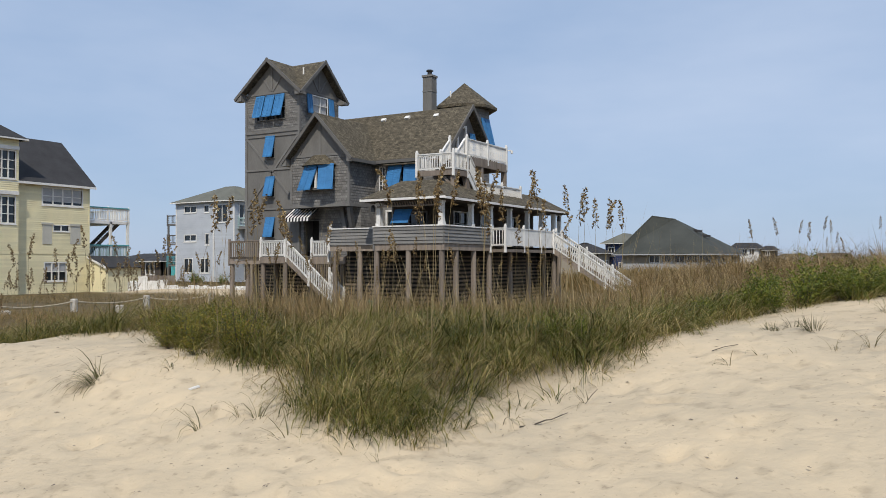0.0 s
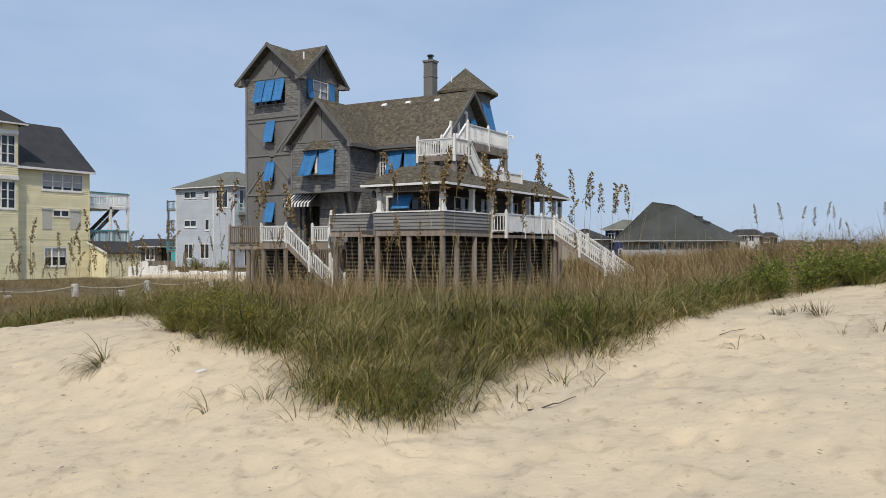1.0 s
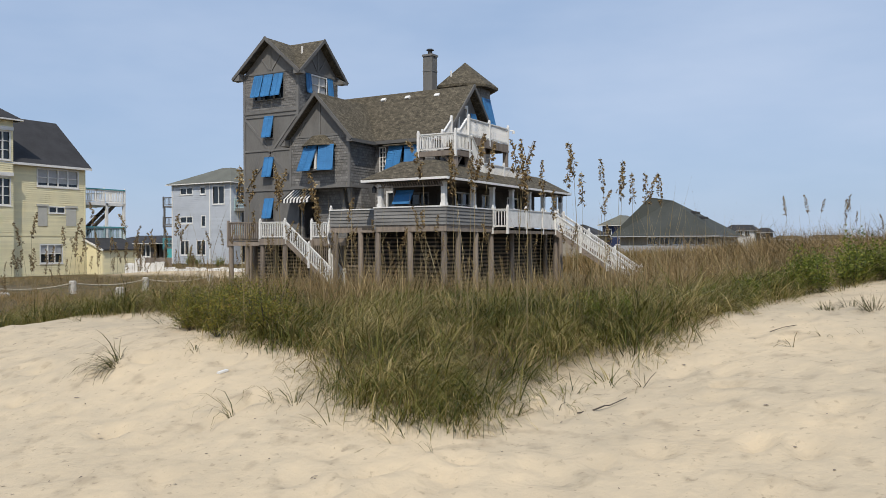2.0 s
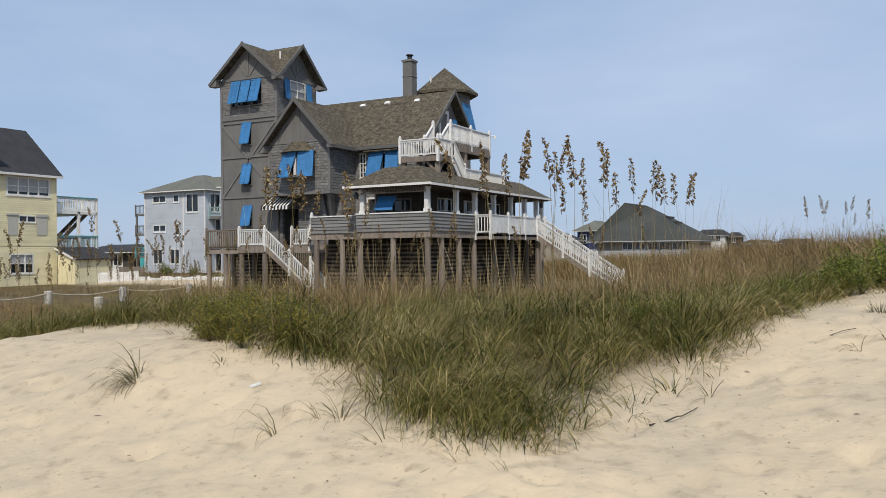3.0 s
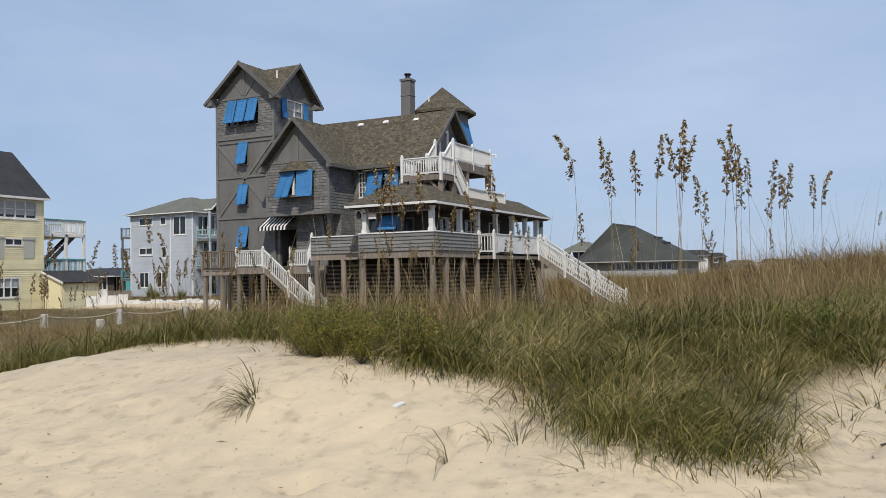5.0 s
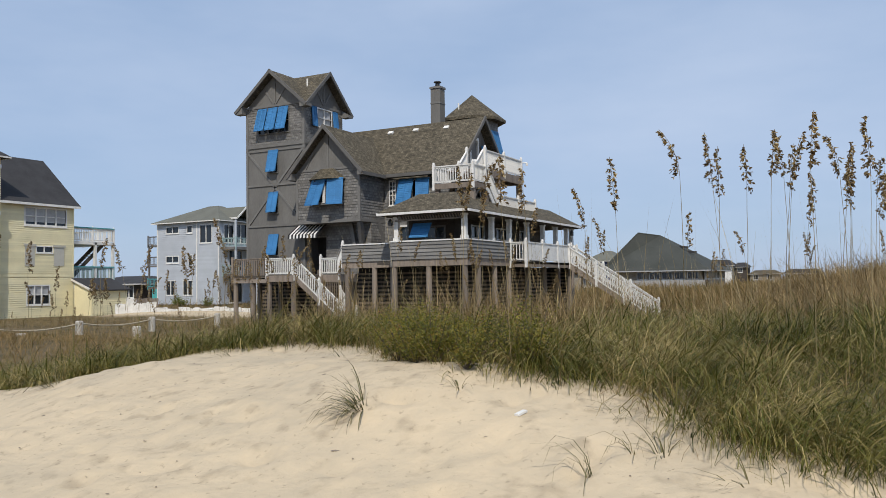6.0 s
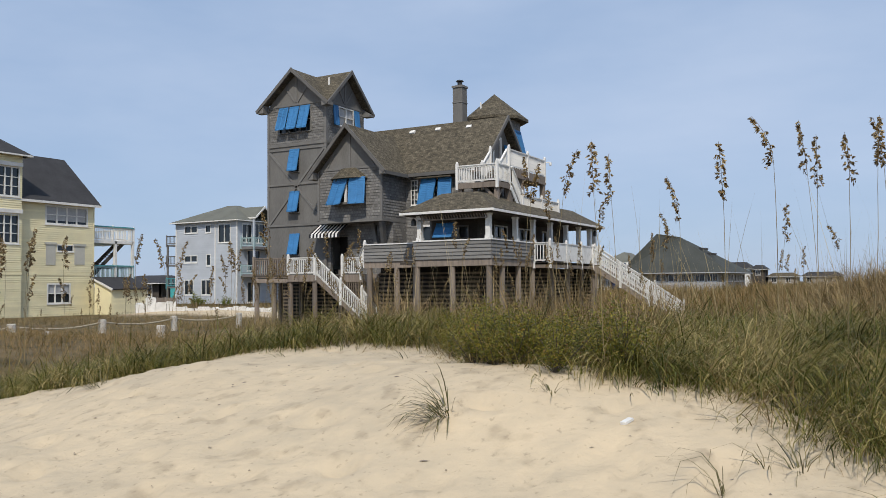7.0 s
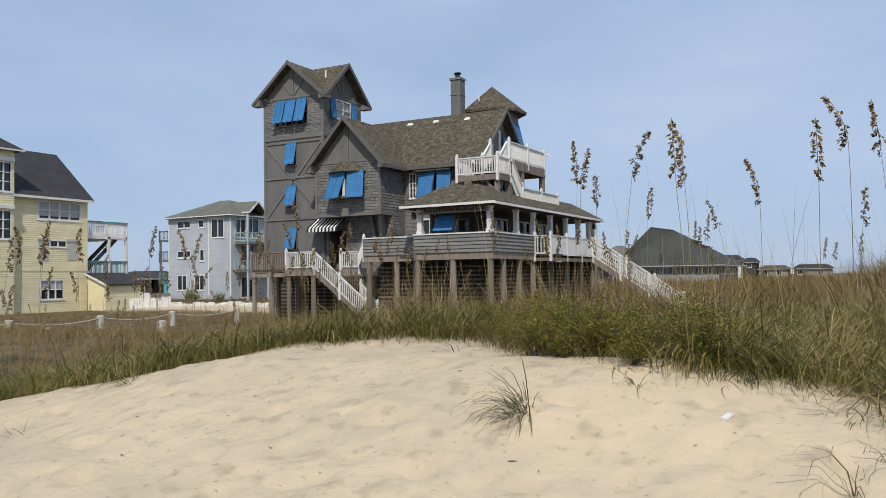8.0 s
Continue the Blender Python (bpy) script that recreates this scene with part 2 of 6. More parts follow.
def part(name, bm, material, parent, label=""):
    """Links bm, given in world metres, as one mesh under a thing (an Empty) or under a part."""
    me = bm if isinstance(bm, bpy.types.Mesh) else mesh_of(name, bm, material)
    ob = new(name, me)
    ob.parent = parent
    if parent.type == "EMPTY":
        ob.matrix_parent_inverse = Matrix.Translation(parent.location).inverted()
    return tagged(ob, label)


def solo(name, bm, material, label, category, group="", kind=""):
    ob = new(name, mesh_of(name, bm, material))
    return tagged(ob, label, category, group, kind)


# plane helper: axis "y" faces -y, axis "x" faces +x; a runs along the wall
def P(axis, pos, a, z, out=0.0):
    return (a, pos - out, z) if axis == "y" else (pos + out, a, z)


def wbox(bm, axis, pos, a0, a1, z0, z1, out0, out1):
    if axis == "y":
        box(bm, a0, a1, pos - out1, pos - out0, z0, z1)
    else:
        box(bm, pos + out0, pos + out1, a0, a1, z0, z1)


def wall(parent, axis, pos, a0, a1, z0, z1, openings=(), course=0.15, material=None, backing=None, thick=0.16, name="wall", label="", lap=0.028):
    """A wall with real openings; lapped boards of height course in front (0: plain)."""
    bm = bmesh.new()
    As = sorted({a0, a1, *[o[0] for o in openings], *[o[1] for o in openings]})
    Zs = sorted({z0, z1, *[o[2] for o in openings], *[o[3] for o in openings]})
    As = [a for a in As if a0 <= a <= a1]
    Zs = [z for z in Zs if z0 <= z <= z1]
    for i in range(len(As) - 1):
        for j in range(len(Zs) - 1):
            ca, cz = (As[i] + As[i + 1]) / 2, (Zs[j] + Zs[j + 1]) / 2
            if any(o[0] < ca < o[1] and o[2] < cz < o[3] for o in openings):
                continue
            wbox(bm, axis, pos, As[i], As[i + 1], Zs[j], Zs[j + 1], -thick, 0)
    bmesh.ops.remove_doubles(bm, verts=bm.verts[:], dist=1e-4)
    w_ob = part(name, bm, material or SIDING, parent, label)
    if course:
        bm = bmesh.new()
        n = max(1, round((z1 - z0) / course))
        for k in range(n):
            za, zb = z0 + (z1 - z0) * k / n, z0 + (z1 - z0) * (k + 1) / n
            spans = [(a0, a1)]
            for o in openings:
                if o[2] < (za + zb) / 2 < o[3]:
                    nxt = []
                    for s in spans:
                        if o[0] > s[0]:
                            nxt.append((s[0], min(s[1], o[0])))
                        if o[1] < s[1]:
                            nxt.append((max(s[0], o[1]), s[1]))
                    spans = [s for s in nxt if s[1] - s[0] > 0.01]
            for s0, s1 in spans:
                q = [P(axis, pos, s0, za, 0.004), P(axis, pos, s1, za, 0.004), P(axis, pos, s1, za, lap), P(axis, pos, s0, za, lap)]
                r = [P(axis, pos, s0, zb, 0.004), P(axis, pos, s1, zb, 0.004), P(axis, pos, s1, zb, 0.009), P(axis, pos, s0, zb, 0.009)]
                v = [bm.verts.new(p) for p in q + r]
                for f in ((3, 2, 1, 0), (4, 5, 6, 7), (0, 1, 5, 4), (1, 2, 6, 5), (2, 3, 7, 6), (3, 0, 4, 7)):
                    bm.faces.new([v[i] for i in f])
        tagged(part("siding", bm, material or SIDING, w_ob), kind="stuff")
    return w_ob


def window(parent, axis, pos, a0, a1, z0, z1, cols=2, rows=2, frame=0.07, material=None, blind=0.0, label=""):
    """Frame, sill and separate panes set into an opening."""
    fm = material or WHITE
    bm = bmesh.new()
    f = frame
    As, Zs = [a0 - f, a0], [z0 - f, z0]
    for i in range(1, cols):
        a = a0 + (a1 - a0) * i / cols
        As += [a - f * 0.4, a + f * 0.4]
    for i in range(1, rows):
        z = z0 + (z1 - z0) * i / rows
        Zs += [z - f * 0.25, z + f * 0.25]
    As += [a1, a1 + f]
    Zs += [z1, z1 + f]
    for i in range(len(As) - 1):
        for j in range(len(Zs) - 1):
            if i % 2 == 0 or j % 2 == 0:
                wbox(bm, axis, pos, As[i], As[i + 1], Zs[j], Zs[j + 1], -0.05, 0.045)
    bmesh.ops.remove_doubles(bm, verts=bm.verts[:], dist=1e-4)
    w = part("window", bm, fm, parent, label)
    bm = bmesh.new()
    wbox(bm, axis, pos, a0 - f * 1.4, a1 + f * 1.4, z0 - f * 1.6, z0 - f, -0.02, 0.09)
    part("sill", bm, fm, w)
    for i in range(cols):
        b0, b1 = a0 + (a1 - a0) * i / cols, a0 + (a1 - a0) * (i + 1) / cols
        bm = bmesh.new()
        wbox(bm, axis, pos, b0, b1, z0, z1, -0.06, -0.05)
        part("pane", bm, GLASS, w)
    if blind:
        bm = bmesh.new()
        wbox(bm, axis, pos, a0, a1, z1 - (z1 - z0) * blind, z1, -0.048, -0.042)
        part("blind", bm, CURTAIN, w)
    return w


def shutter(parent, h0, h1, drop, out, material=None, slats=14):
    """A top-hinged louvred shutter: hinge line h0-h1, hanging by drop, pushed out by the vector out."""
    h0, h1 = Vector(h0), Vector(h1)
    down = Vector(out) + Vector((0, 0, -drop))
    along = (h1 - h0)
    n = along.cross(down).normalized()
    bm = bmesh.new()
    mid = 0.5
    for u in (0.05, mid, 0.95):
        beam(bm, h0 + along * u, h0 + along * u + down, 0.07, 0.045, n)
    for v in (0.03, 0.97):
        beam(bm, h0 + down * v, h1 + down * v, 0.045, 0.07, n.cross(along))
    s = part("shutter", bm, material or BLUE, parent)
    bm = bmesh.new()
    L = down.length
    for k in range(slats):
        c = h0 + down * ((k + 0.5) / slats)
        beam(bm, c + along * 0.04 - n * 0.005, c + along * 0.96 - n * 0.005, L / slats * 1.3, 0.012, n + down.normalized() * 0.10)
    part("louvres", bm, material or BLUE, s)
    return s


POSTED = []


def railing(parent, a, b, height=0.92, spacing=0.13, material=None, post_ends=(True, True), cap=True, width=0.04, middle=False):
    """A run of railing from a to b (floor points): rails, posts and every baluster."""
    a, b = Vector(a), Vector(b)
    mt = material or WHITE
    up = Vector((0, 0, 1))
    bm = bmesh.new()
    beam(bm, a + up * height, b + up * height, 0.10, 0.05)
    r = part("railing", bm, mt, parent)
    for nm, hh in (("upper_rail", height - 0.066), ("bottom_rail", 0.1)) + ((("middle_rail", height * 0.53),) if middle else ()):
        bm = bmesh.new()
        beam(bm, a + up * hh, b + up * hh, 0.04, 0.08)
        part(nm, bm, mt, r)
    L = (b - a).length
    n = max(2, int(L / spacing))
    bm = bmesh.new()
    box(bm, -width / 2, width / 2, -width / 2, width / 2, 0.1, height - 0.05)
    me = mesh_of("baluster", bm, mt)
    for i in range(1, n):
        o = part("baluster", me, mt, r)
        o.location = a + (b - a) * (i / n)
    bm = bmesh.new()
    box(bm, -0.06, 0.06, -0.06, 0.06, -0.3, height + 0.12)
    if cap:
        tube(bm, (0, 0, height + 0.12), (0, 0, height + 0.22), 0.07, 0.045, 8)
    me = mesh_of("post", bm, mt)
    m = max(1, round(L / 2.2))
    for i in range(m + 1):
        if (i == 0 and not post_ends[0]) or (i == m and not post_ends[1]):
            continue
        at = a + (b - a) * (i / m)
        if any((at.xy - q.xy).length < 0.125 and abs(at.z - q.z) < 0.6 for q in POSTED):
            continue
        POSTED.append(at)
        o = part("post", me, mt, r)
        o.location = at
    return r


def gable_roof_y(parent, xr, zr, x0, x1, ze, y0, y1, material, thick=0.13, trim=None):
    """Two roof slopes with the ridge along y."""
    for xe in (x0, x1):
        bm = bmesh.new()
        slab(bm, [(xr, y0, zr), (xr, y1, zr), (xe, y1, ze), (xe, y0, ze)], thick)
        part("roof", bm, material, parent)
        if trim:
            bm = bmesh.new()
            k = 0.07 / abs(xe - xr)
            yy = y0 - 0.02 - (0.004 if xe == x0 else 0)
            beam(bm, (xr - (xe - xr) * k, yy, zr - 0.08 - (ze - zr) * k), (xe, yy, ze - 0.08), 0.08, 0.17)
            part("rake_board", bm, trim, parent)
            bm = bmesh.new()
            beam(bm, (xe, y0, ze - 0.1), (xe, y1, ze - 0.1), 0.06, 0.18)
            part("fascia", bm, trim, parent)


def gable_roof_x(parent, yr, zr, y0, y1, ze, x0, x1, material, thick=0.13, trim=None):
    """Two roof slopes with the ridge along x."""
    for ye in (y0, y1):
        bm = bmesh.new()
        slab(bm, [(x0, yr, zr), (x1, yr, zr), (x1, ye, ze), (x0, ye, ze)], thick)
        part("roof", bm, material, parent)
        if trim:
            bm = bmesh.new()
            k = 0.07 / abs(ye - yr)
            xx = x1 + 0.02 + (0.004 if ye == y0 else 0)
            beam(bm, (xx, yr - (ye - yr) * k, zr - 0.08 - (ze - zr) * k), (xx, ye, ze - 0.08), 0.08, 0.17)
            part("rake_board", bm, trim, parent)
            bm = bmesh.new()
            beam(bm, (x0, ye, ze - 0.1), (x1, ye, ze - 0.1), 0.06, 0.18)
            part("fascia", bm, trim, parent)


def cross_gable(parent, x0, x1, y0, y1, ze, zt, material, trim, thick=0.13):
    """Roof with a gable on each of its four sides, the valleys running to the corners."""
    xr, yr = (x0 + x1) / 2, (y0 + y1) / 2
    c = (xr, yr, zt)
    for apex, corners in (((xr, y0), ((x0, y0), (x1, y0))), ((x1, yr), ((x1, y0), (x1, y1))), ((xr, y1), ((x0, y1), (x1, y1))), ((x0, yr), ((x0, y0), (x0, y1)))):
        for q in corners:
            bm = bmesh.new()
            slab(bm, [(*apex, zt), c, (*q, ze)], thick)
            part("roof", bm, material, parent)
            bm = bmesh.new()
            a3, q3 = Vector((*apex, zt - 0.08)), Vector((*q, ze - 0.08))
            nudge = (Vector((*apex, 0)) - Vector((xr, yr, 0))).normalized() * (0.02 if q == corners[0] else 0.024)
            beam(bm, a3 - (q3 - a3) * 0.03 + nudge, q3 + nudge, 0.08, 0.17)
            part("rake_board", bm, trim, parent)


def hip_roof(parent, x0, x1, y0, y1, ze, inset, rise, material, thick=0.14, trim=None):
    """Four slopes up to a flat or ridge set in by inset."""
    i = [(x0 + inset, y0 + inset), (x1 - inset, y0 + inset), (x1 - inset, y1 - inset), (x0 + inset, y1 - inset)]
    o = [(x0, y0), (x1, y0), (x1, y1), (x0, y1)]
    for k in range(4):
        j = (k + 1) % 4
        bm = bmesh.new()
        pts = [(*o[k], ze), (*o[j], ze), (*i[j], ze + rise)]
        if (Vector(i[j]) - Vector(i[k])).length > 0.02:
            pts.append((*i[k], ze + rise))
        slab(bm, pts, thick)
        part("roof", bm, material, parent)
        if trim:
            bm = bmesh.new()
            beam(bm, (*o[k], ze - 0.09), (*o[j], ze - 0.07), 0.08, 0.11)
            part("fascia", bm, trim, parent)


# ---------- ground ----------
KY = [-75, -50, -36.6, -33.2, -31.8, -30, -28, -25, -20, -12, 0, 120, 2500]
KZ = [-2.2, -0.9, 1.12, 1.72, 2.04, 2.18, 2.08, 1.7, 1.05, 0.7, 0.45, 0.4, 0.4]


def ground_z(x, y, fine=True):
    """Height of the beach, the dune and the flat land behind it."""
    x, y = np.asarray(x, float), np.asarray(y, float)
    z = np.interp(y, KY, KZ)
    fade = np.clip((x - 4) / 12, 0, 1)
    z = z - 0.17 * np.clip(22.8 - x, 0, 6) * np.exp(-((y + 31) / 5) ** 2) * fade
    z = z + 2.0 * np.exp(-((x - 31) / 8.0) ** 2 - ((y + 15) / 5.0) ** 2)
    z = z + 1.14 / (1 + np.exp(-(np.clip(x, 0, 60) - 26.1) / 0.5)) * np.exp(-((y + 22) / 3.0) ** 2)
    z = z + 0.62 * np.exp(-((x - 32) / 3.2) ** 2 - ((y + 26.8) / 2.8) ** 2)
    z = z + 0.15 * np.exp(-((x - 25.5) / 1.3) ** 2 - ((y + 32.2) / 0.8) ** 2) - 0.17 * np.exp(-((x - 28.9) / 1.1) ** 2 - ((y + 31.8) / 1.0) ** 2)
    z = z + 0.3 * sand_bank(x, y)
    if fine:
        near = np.exp(-((x - 27) / 14) ** 2 - ((y + 33) / 9) ** 2)
        w = (np.sin(x * 2.1 + 1.3 * np.sin(y * 1.7)) * np.sin(y * 2.6 + 0.8 * np.sin(x * 1.1))
             + 0.6 * np.sin(x * 4.7 + y * 1.9 + 2) * np.sin(y * 5.3 - x * 1.2))
        z = z + near * 0.013 * w
    return z


EDGE_X = [10, 20.5, 22.0, 23.0, 23.7, 24.2, 24.9, 25.4, 26.0, 26.7, 27.15, 27.6, 28.1, 28.35, 28.5, 28.75, 28.9, 29.1, 29.2, 29.3, 29.5, 29.85, 30.1, 30.8, 31.6, 33, 45]
EDGE_Y = [-31, -31.7, -31.2, -30.9, -30.75, -30.8, -31.5, -31.9, -32.1, -32.03, -32.45, -32.6, -32.6, -32.45, -32.0, -31.75, -31.15, -30.8, -30.3, -29.1, -28.85, -28.45, -28.1, -27.8, -27.2, -26.2, -24]



def sand_material():
    m = mat("pale_beach_sand", (0.55, 0.438, 0.294), 0.95, 0.2, 0.8, 7, 0.0, 50, spec=0.15, color2=(0.43, 0.36, 0.26))
    nt = m.node_tree
    b = nt.nodes["Principled BSDF"]
    tc = nt.nodes.new("ShaderNodeTexCoord")
    last = None
    for sc, st, ds in ((15.0, 0.65, 0.018), (5.0, 0.28, 0.03), (160, 0.4, 0.004)):
        n = nt.nodes.new("ShaderNodeTexNoise")
        n.inputs["Scale"].default_value = sc
        n.inputs["Detail"].default_value = 4
        nt.links.new(tc.outputs["Object"], n.inputs["Vector"])
        u = nt.nodes.new("ShaderNodeBump")
        u.inputs["Strength"].default_value = st
        u.inputs["Distance"].default_value = ds
        nt.links.new(n.outputs["Fac"], u.inputs["Height"])
        if last:
            nt.links.new(last.outputs["Normal"], u.inputs["Normal"])
        last = u
    nt.links.new(last.outputs["Normal"], b.inputs["Normal"])
    return m


def ground_material():
    """Sand on the beach side of the dune edge, thatch and dry soil under the growth, darkened as shade between blades,
    pale sand tracks by the houses.
    """
    m = sand_material()
    m.name = "beach_sand_and_dune_soil"
    nt = m.node_tree
    b = nt.nodes["Principled BSDF"]
    old = b.inputs["Base Color"].links[0].from_socket
    at = nt.nodes.new("ShaderNodeAttribute")
    at.attribute_name = "growth"
    n = nt.nodes.new("ShaderNodeTexNoise")
    n.inputs["Scale"].default_value = 1.1
    n.inputs["Detail"].default_value = 6
    tc = nt.nodes.new("ShaderNodeTexCoord")
    nt.links.new(tc.outputs["Object"], n.inputs["Vector"])
    # thatch and soil tones, with the shade between grass blades painted in
    shaded_soil = nt.nodes.new("ShaderNodeValToRGB")
    shaded_soil.color_ramp.elements[0].position = 0.35
    shaded_soil.color_ramp.elements[0].color = (0.06, 0.05, 0.025, 1)
    shaded_soil.color_ramp.elements[1].position = 0.68
    shaded_soil.color_ramp.elements[1].color = (0.19, 0.14, 0.078, 1)
    nt.links.new(n.outputs["Fac"], shaded_soil.inputs["Fac"])
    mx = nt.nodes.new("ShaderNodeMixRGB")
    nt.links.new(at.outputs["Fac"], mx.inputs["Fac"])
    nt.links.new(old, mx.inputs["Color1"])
    nt.links.new(shaded_soil.outputs["Color"], mx.inputs["Color2"])
    # darker brown scuffs and scattered dark grains
    for sc, lo, hi, amt in ((1.5, 0.52, 0.72, 0.14), (6.0, 0.56, 0.70, 0.36), (24.0, 0.62, 0.72, 0.45)):
        sn = nt.nodes.new("ShaderNodeTexNoise")
        sn.inputs["Scale"].default_value = sc
        sn.inputs["Detail"].default_value = 5
        nt.links.new(tc.outputs["Object"], sn.inputs["Vector"])
        rp = nt.nodes.new("ShaderNodeMapRange")
        rp.inputs["From Min"].default_value = lo
        rp.inputs["From Max"].default_value = hi
        rp.inputs["To Max"].default_value = amt
        nt.links.new(sn.outputs["Fac"], rp.inputs["Value"])
        dk = nt.nodes.new("ShaderNodeMixRGB")
        dk.inputs["Color2"].default_value = (0.24, 0.19, 0.13, 1)
        nt.links.new(rp.outputs[0], dk.inputs["Fac"])
        nt.links.new(mx.outputs["Color"], dk.inputs["Color1"])
        mx = dk
    nt.links.new(mx.outputs["Color"], b.inputs["Base Color"])
    return m


def sand_bank(x, y):
    u = (x + 20.6) * 0.67 + (y - 10.1) * 0.74
    v = -(x + 20.6) * 0.74 + (y - 10.1) * 0.67
    return np.exp(-(u / 5.0) ** 4 - (v / 1.6) ** 2)


def build_ground():
    xs = np.concatenate([np.linspace(-2500, -140, 12), np.linspace(-120, -34, 44), np.arange(-33, -8, 0.7), np.linspace(-8, 10, 10), np.arange(10.5, 19, 0.5),
                         np.arange(19, 35, 0.06), np.arange(35, 60, 1.0), np.linspace(62, 140, 20), np.linspace(200, 2500, 10)])
    ys = np.concatenate([np.linspace(-2500, -100, 8), np.linspace(-90, -42, 16), np.arange(-41, -38, 0.3), np.arange(-38, -28, 0.06), np.arange(-28, -27, 0.2),
                         np.arange(-27, -10, 0.5), np.linspace(-9, 1, 6), np.arange(1.5, 20, 0.7), np.linspace(21, 140, 60), np.linspace(170, 2500, 12)])
    X, Y = np.meshgrid(xs, ys)
    Z = ground_z(X, Y)
    # worn footprints and wind scoops in the near sand
    r = random.Random(9)
    for _ in range(620):
        fx, fy = r.uniform(20.5, 33), r.uniform(-36, -28.8)
        if fy > np.interp(fx, EDGE_X, EDGE_Y) - 0.1:
            continue
        a, rl, rw, dp = r.uniform(0, 3.1), r.uniform(0.07, 0.17), r.uniform(0.05, 0.085), r.uniform(0.012, 0.042)
        u = (X - fx) * math.cos(a) + (Y - fy) * math.sin(a)
        v = -(X - fx) * math.sin(a) + (Y - fy) * math.cos(a)
        q = (u / rl) ** 2 + (v / rw) ** 2
        Z = Z - dp * np.exp(-np.minimum(q, 50)) + dp * 0.45 * np.exp(-np.minimum((np.sqrt(q) - 1.7) ** 2 * 4, 50))
    nx, ny = len(xs), len(ys)
    co = np.stack([X, Y, Z], -1).reshape(-1, 3)
    i = np.arange(nx * ny).reshape(ny, nx)
    f = np.stack([i[:-1, :-1], i[:-1, 1:], i[1:, 1:], i[1:, :-1]], -1).reshape(-1, 4)
    me = bpy.data.meshes.new("ground")
    me.from_pydata(co.tolist(), [], f.tolist())
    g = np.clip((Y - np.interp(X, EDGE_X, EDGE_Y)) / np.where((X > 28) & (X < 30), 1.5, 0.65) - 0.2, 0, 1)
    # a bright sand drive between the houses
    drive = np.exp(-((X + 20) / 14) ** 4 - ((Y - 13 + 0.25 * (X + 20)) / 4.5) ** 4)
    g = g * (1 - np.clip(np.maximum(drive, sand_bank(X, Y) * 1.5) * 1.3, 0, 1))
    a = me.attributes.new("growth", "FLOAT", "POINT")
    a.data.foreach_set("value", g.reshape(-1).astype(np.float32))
    me.polygons.foreach_set("use_smooth", np.ones(len(f), dtype=bool))
    me.materials.append(ground_material())
    ob = new("ground", me)
    return tagged(ob, "pale rippled beach sand rising to a grown dune", "ground", kind="structure")


build_ground()


# ---------- the tall grey beach house ----------
GZ = 0.4
house = thing("beach_house", (4, 2, GZ), "tall grey shingled beach house on timber piles with blue shutters", "house")


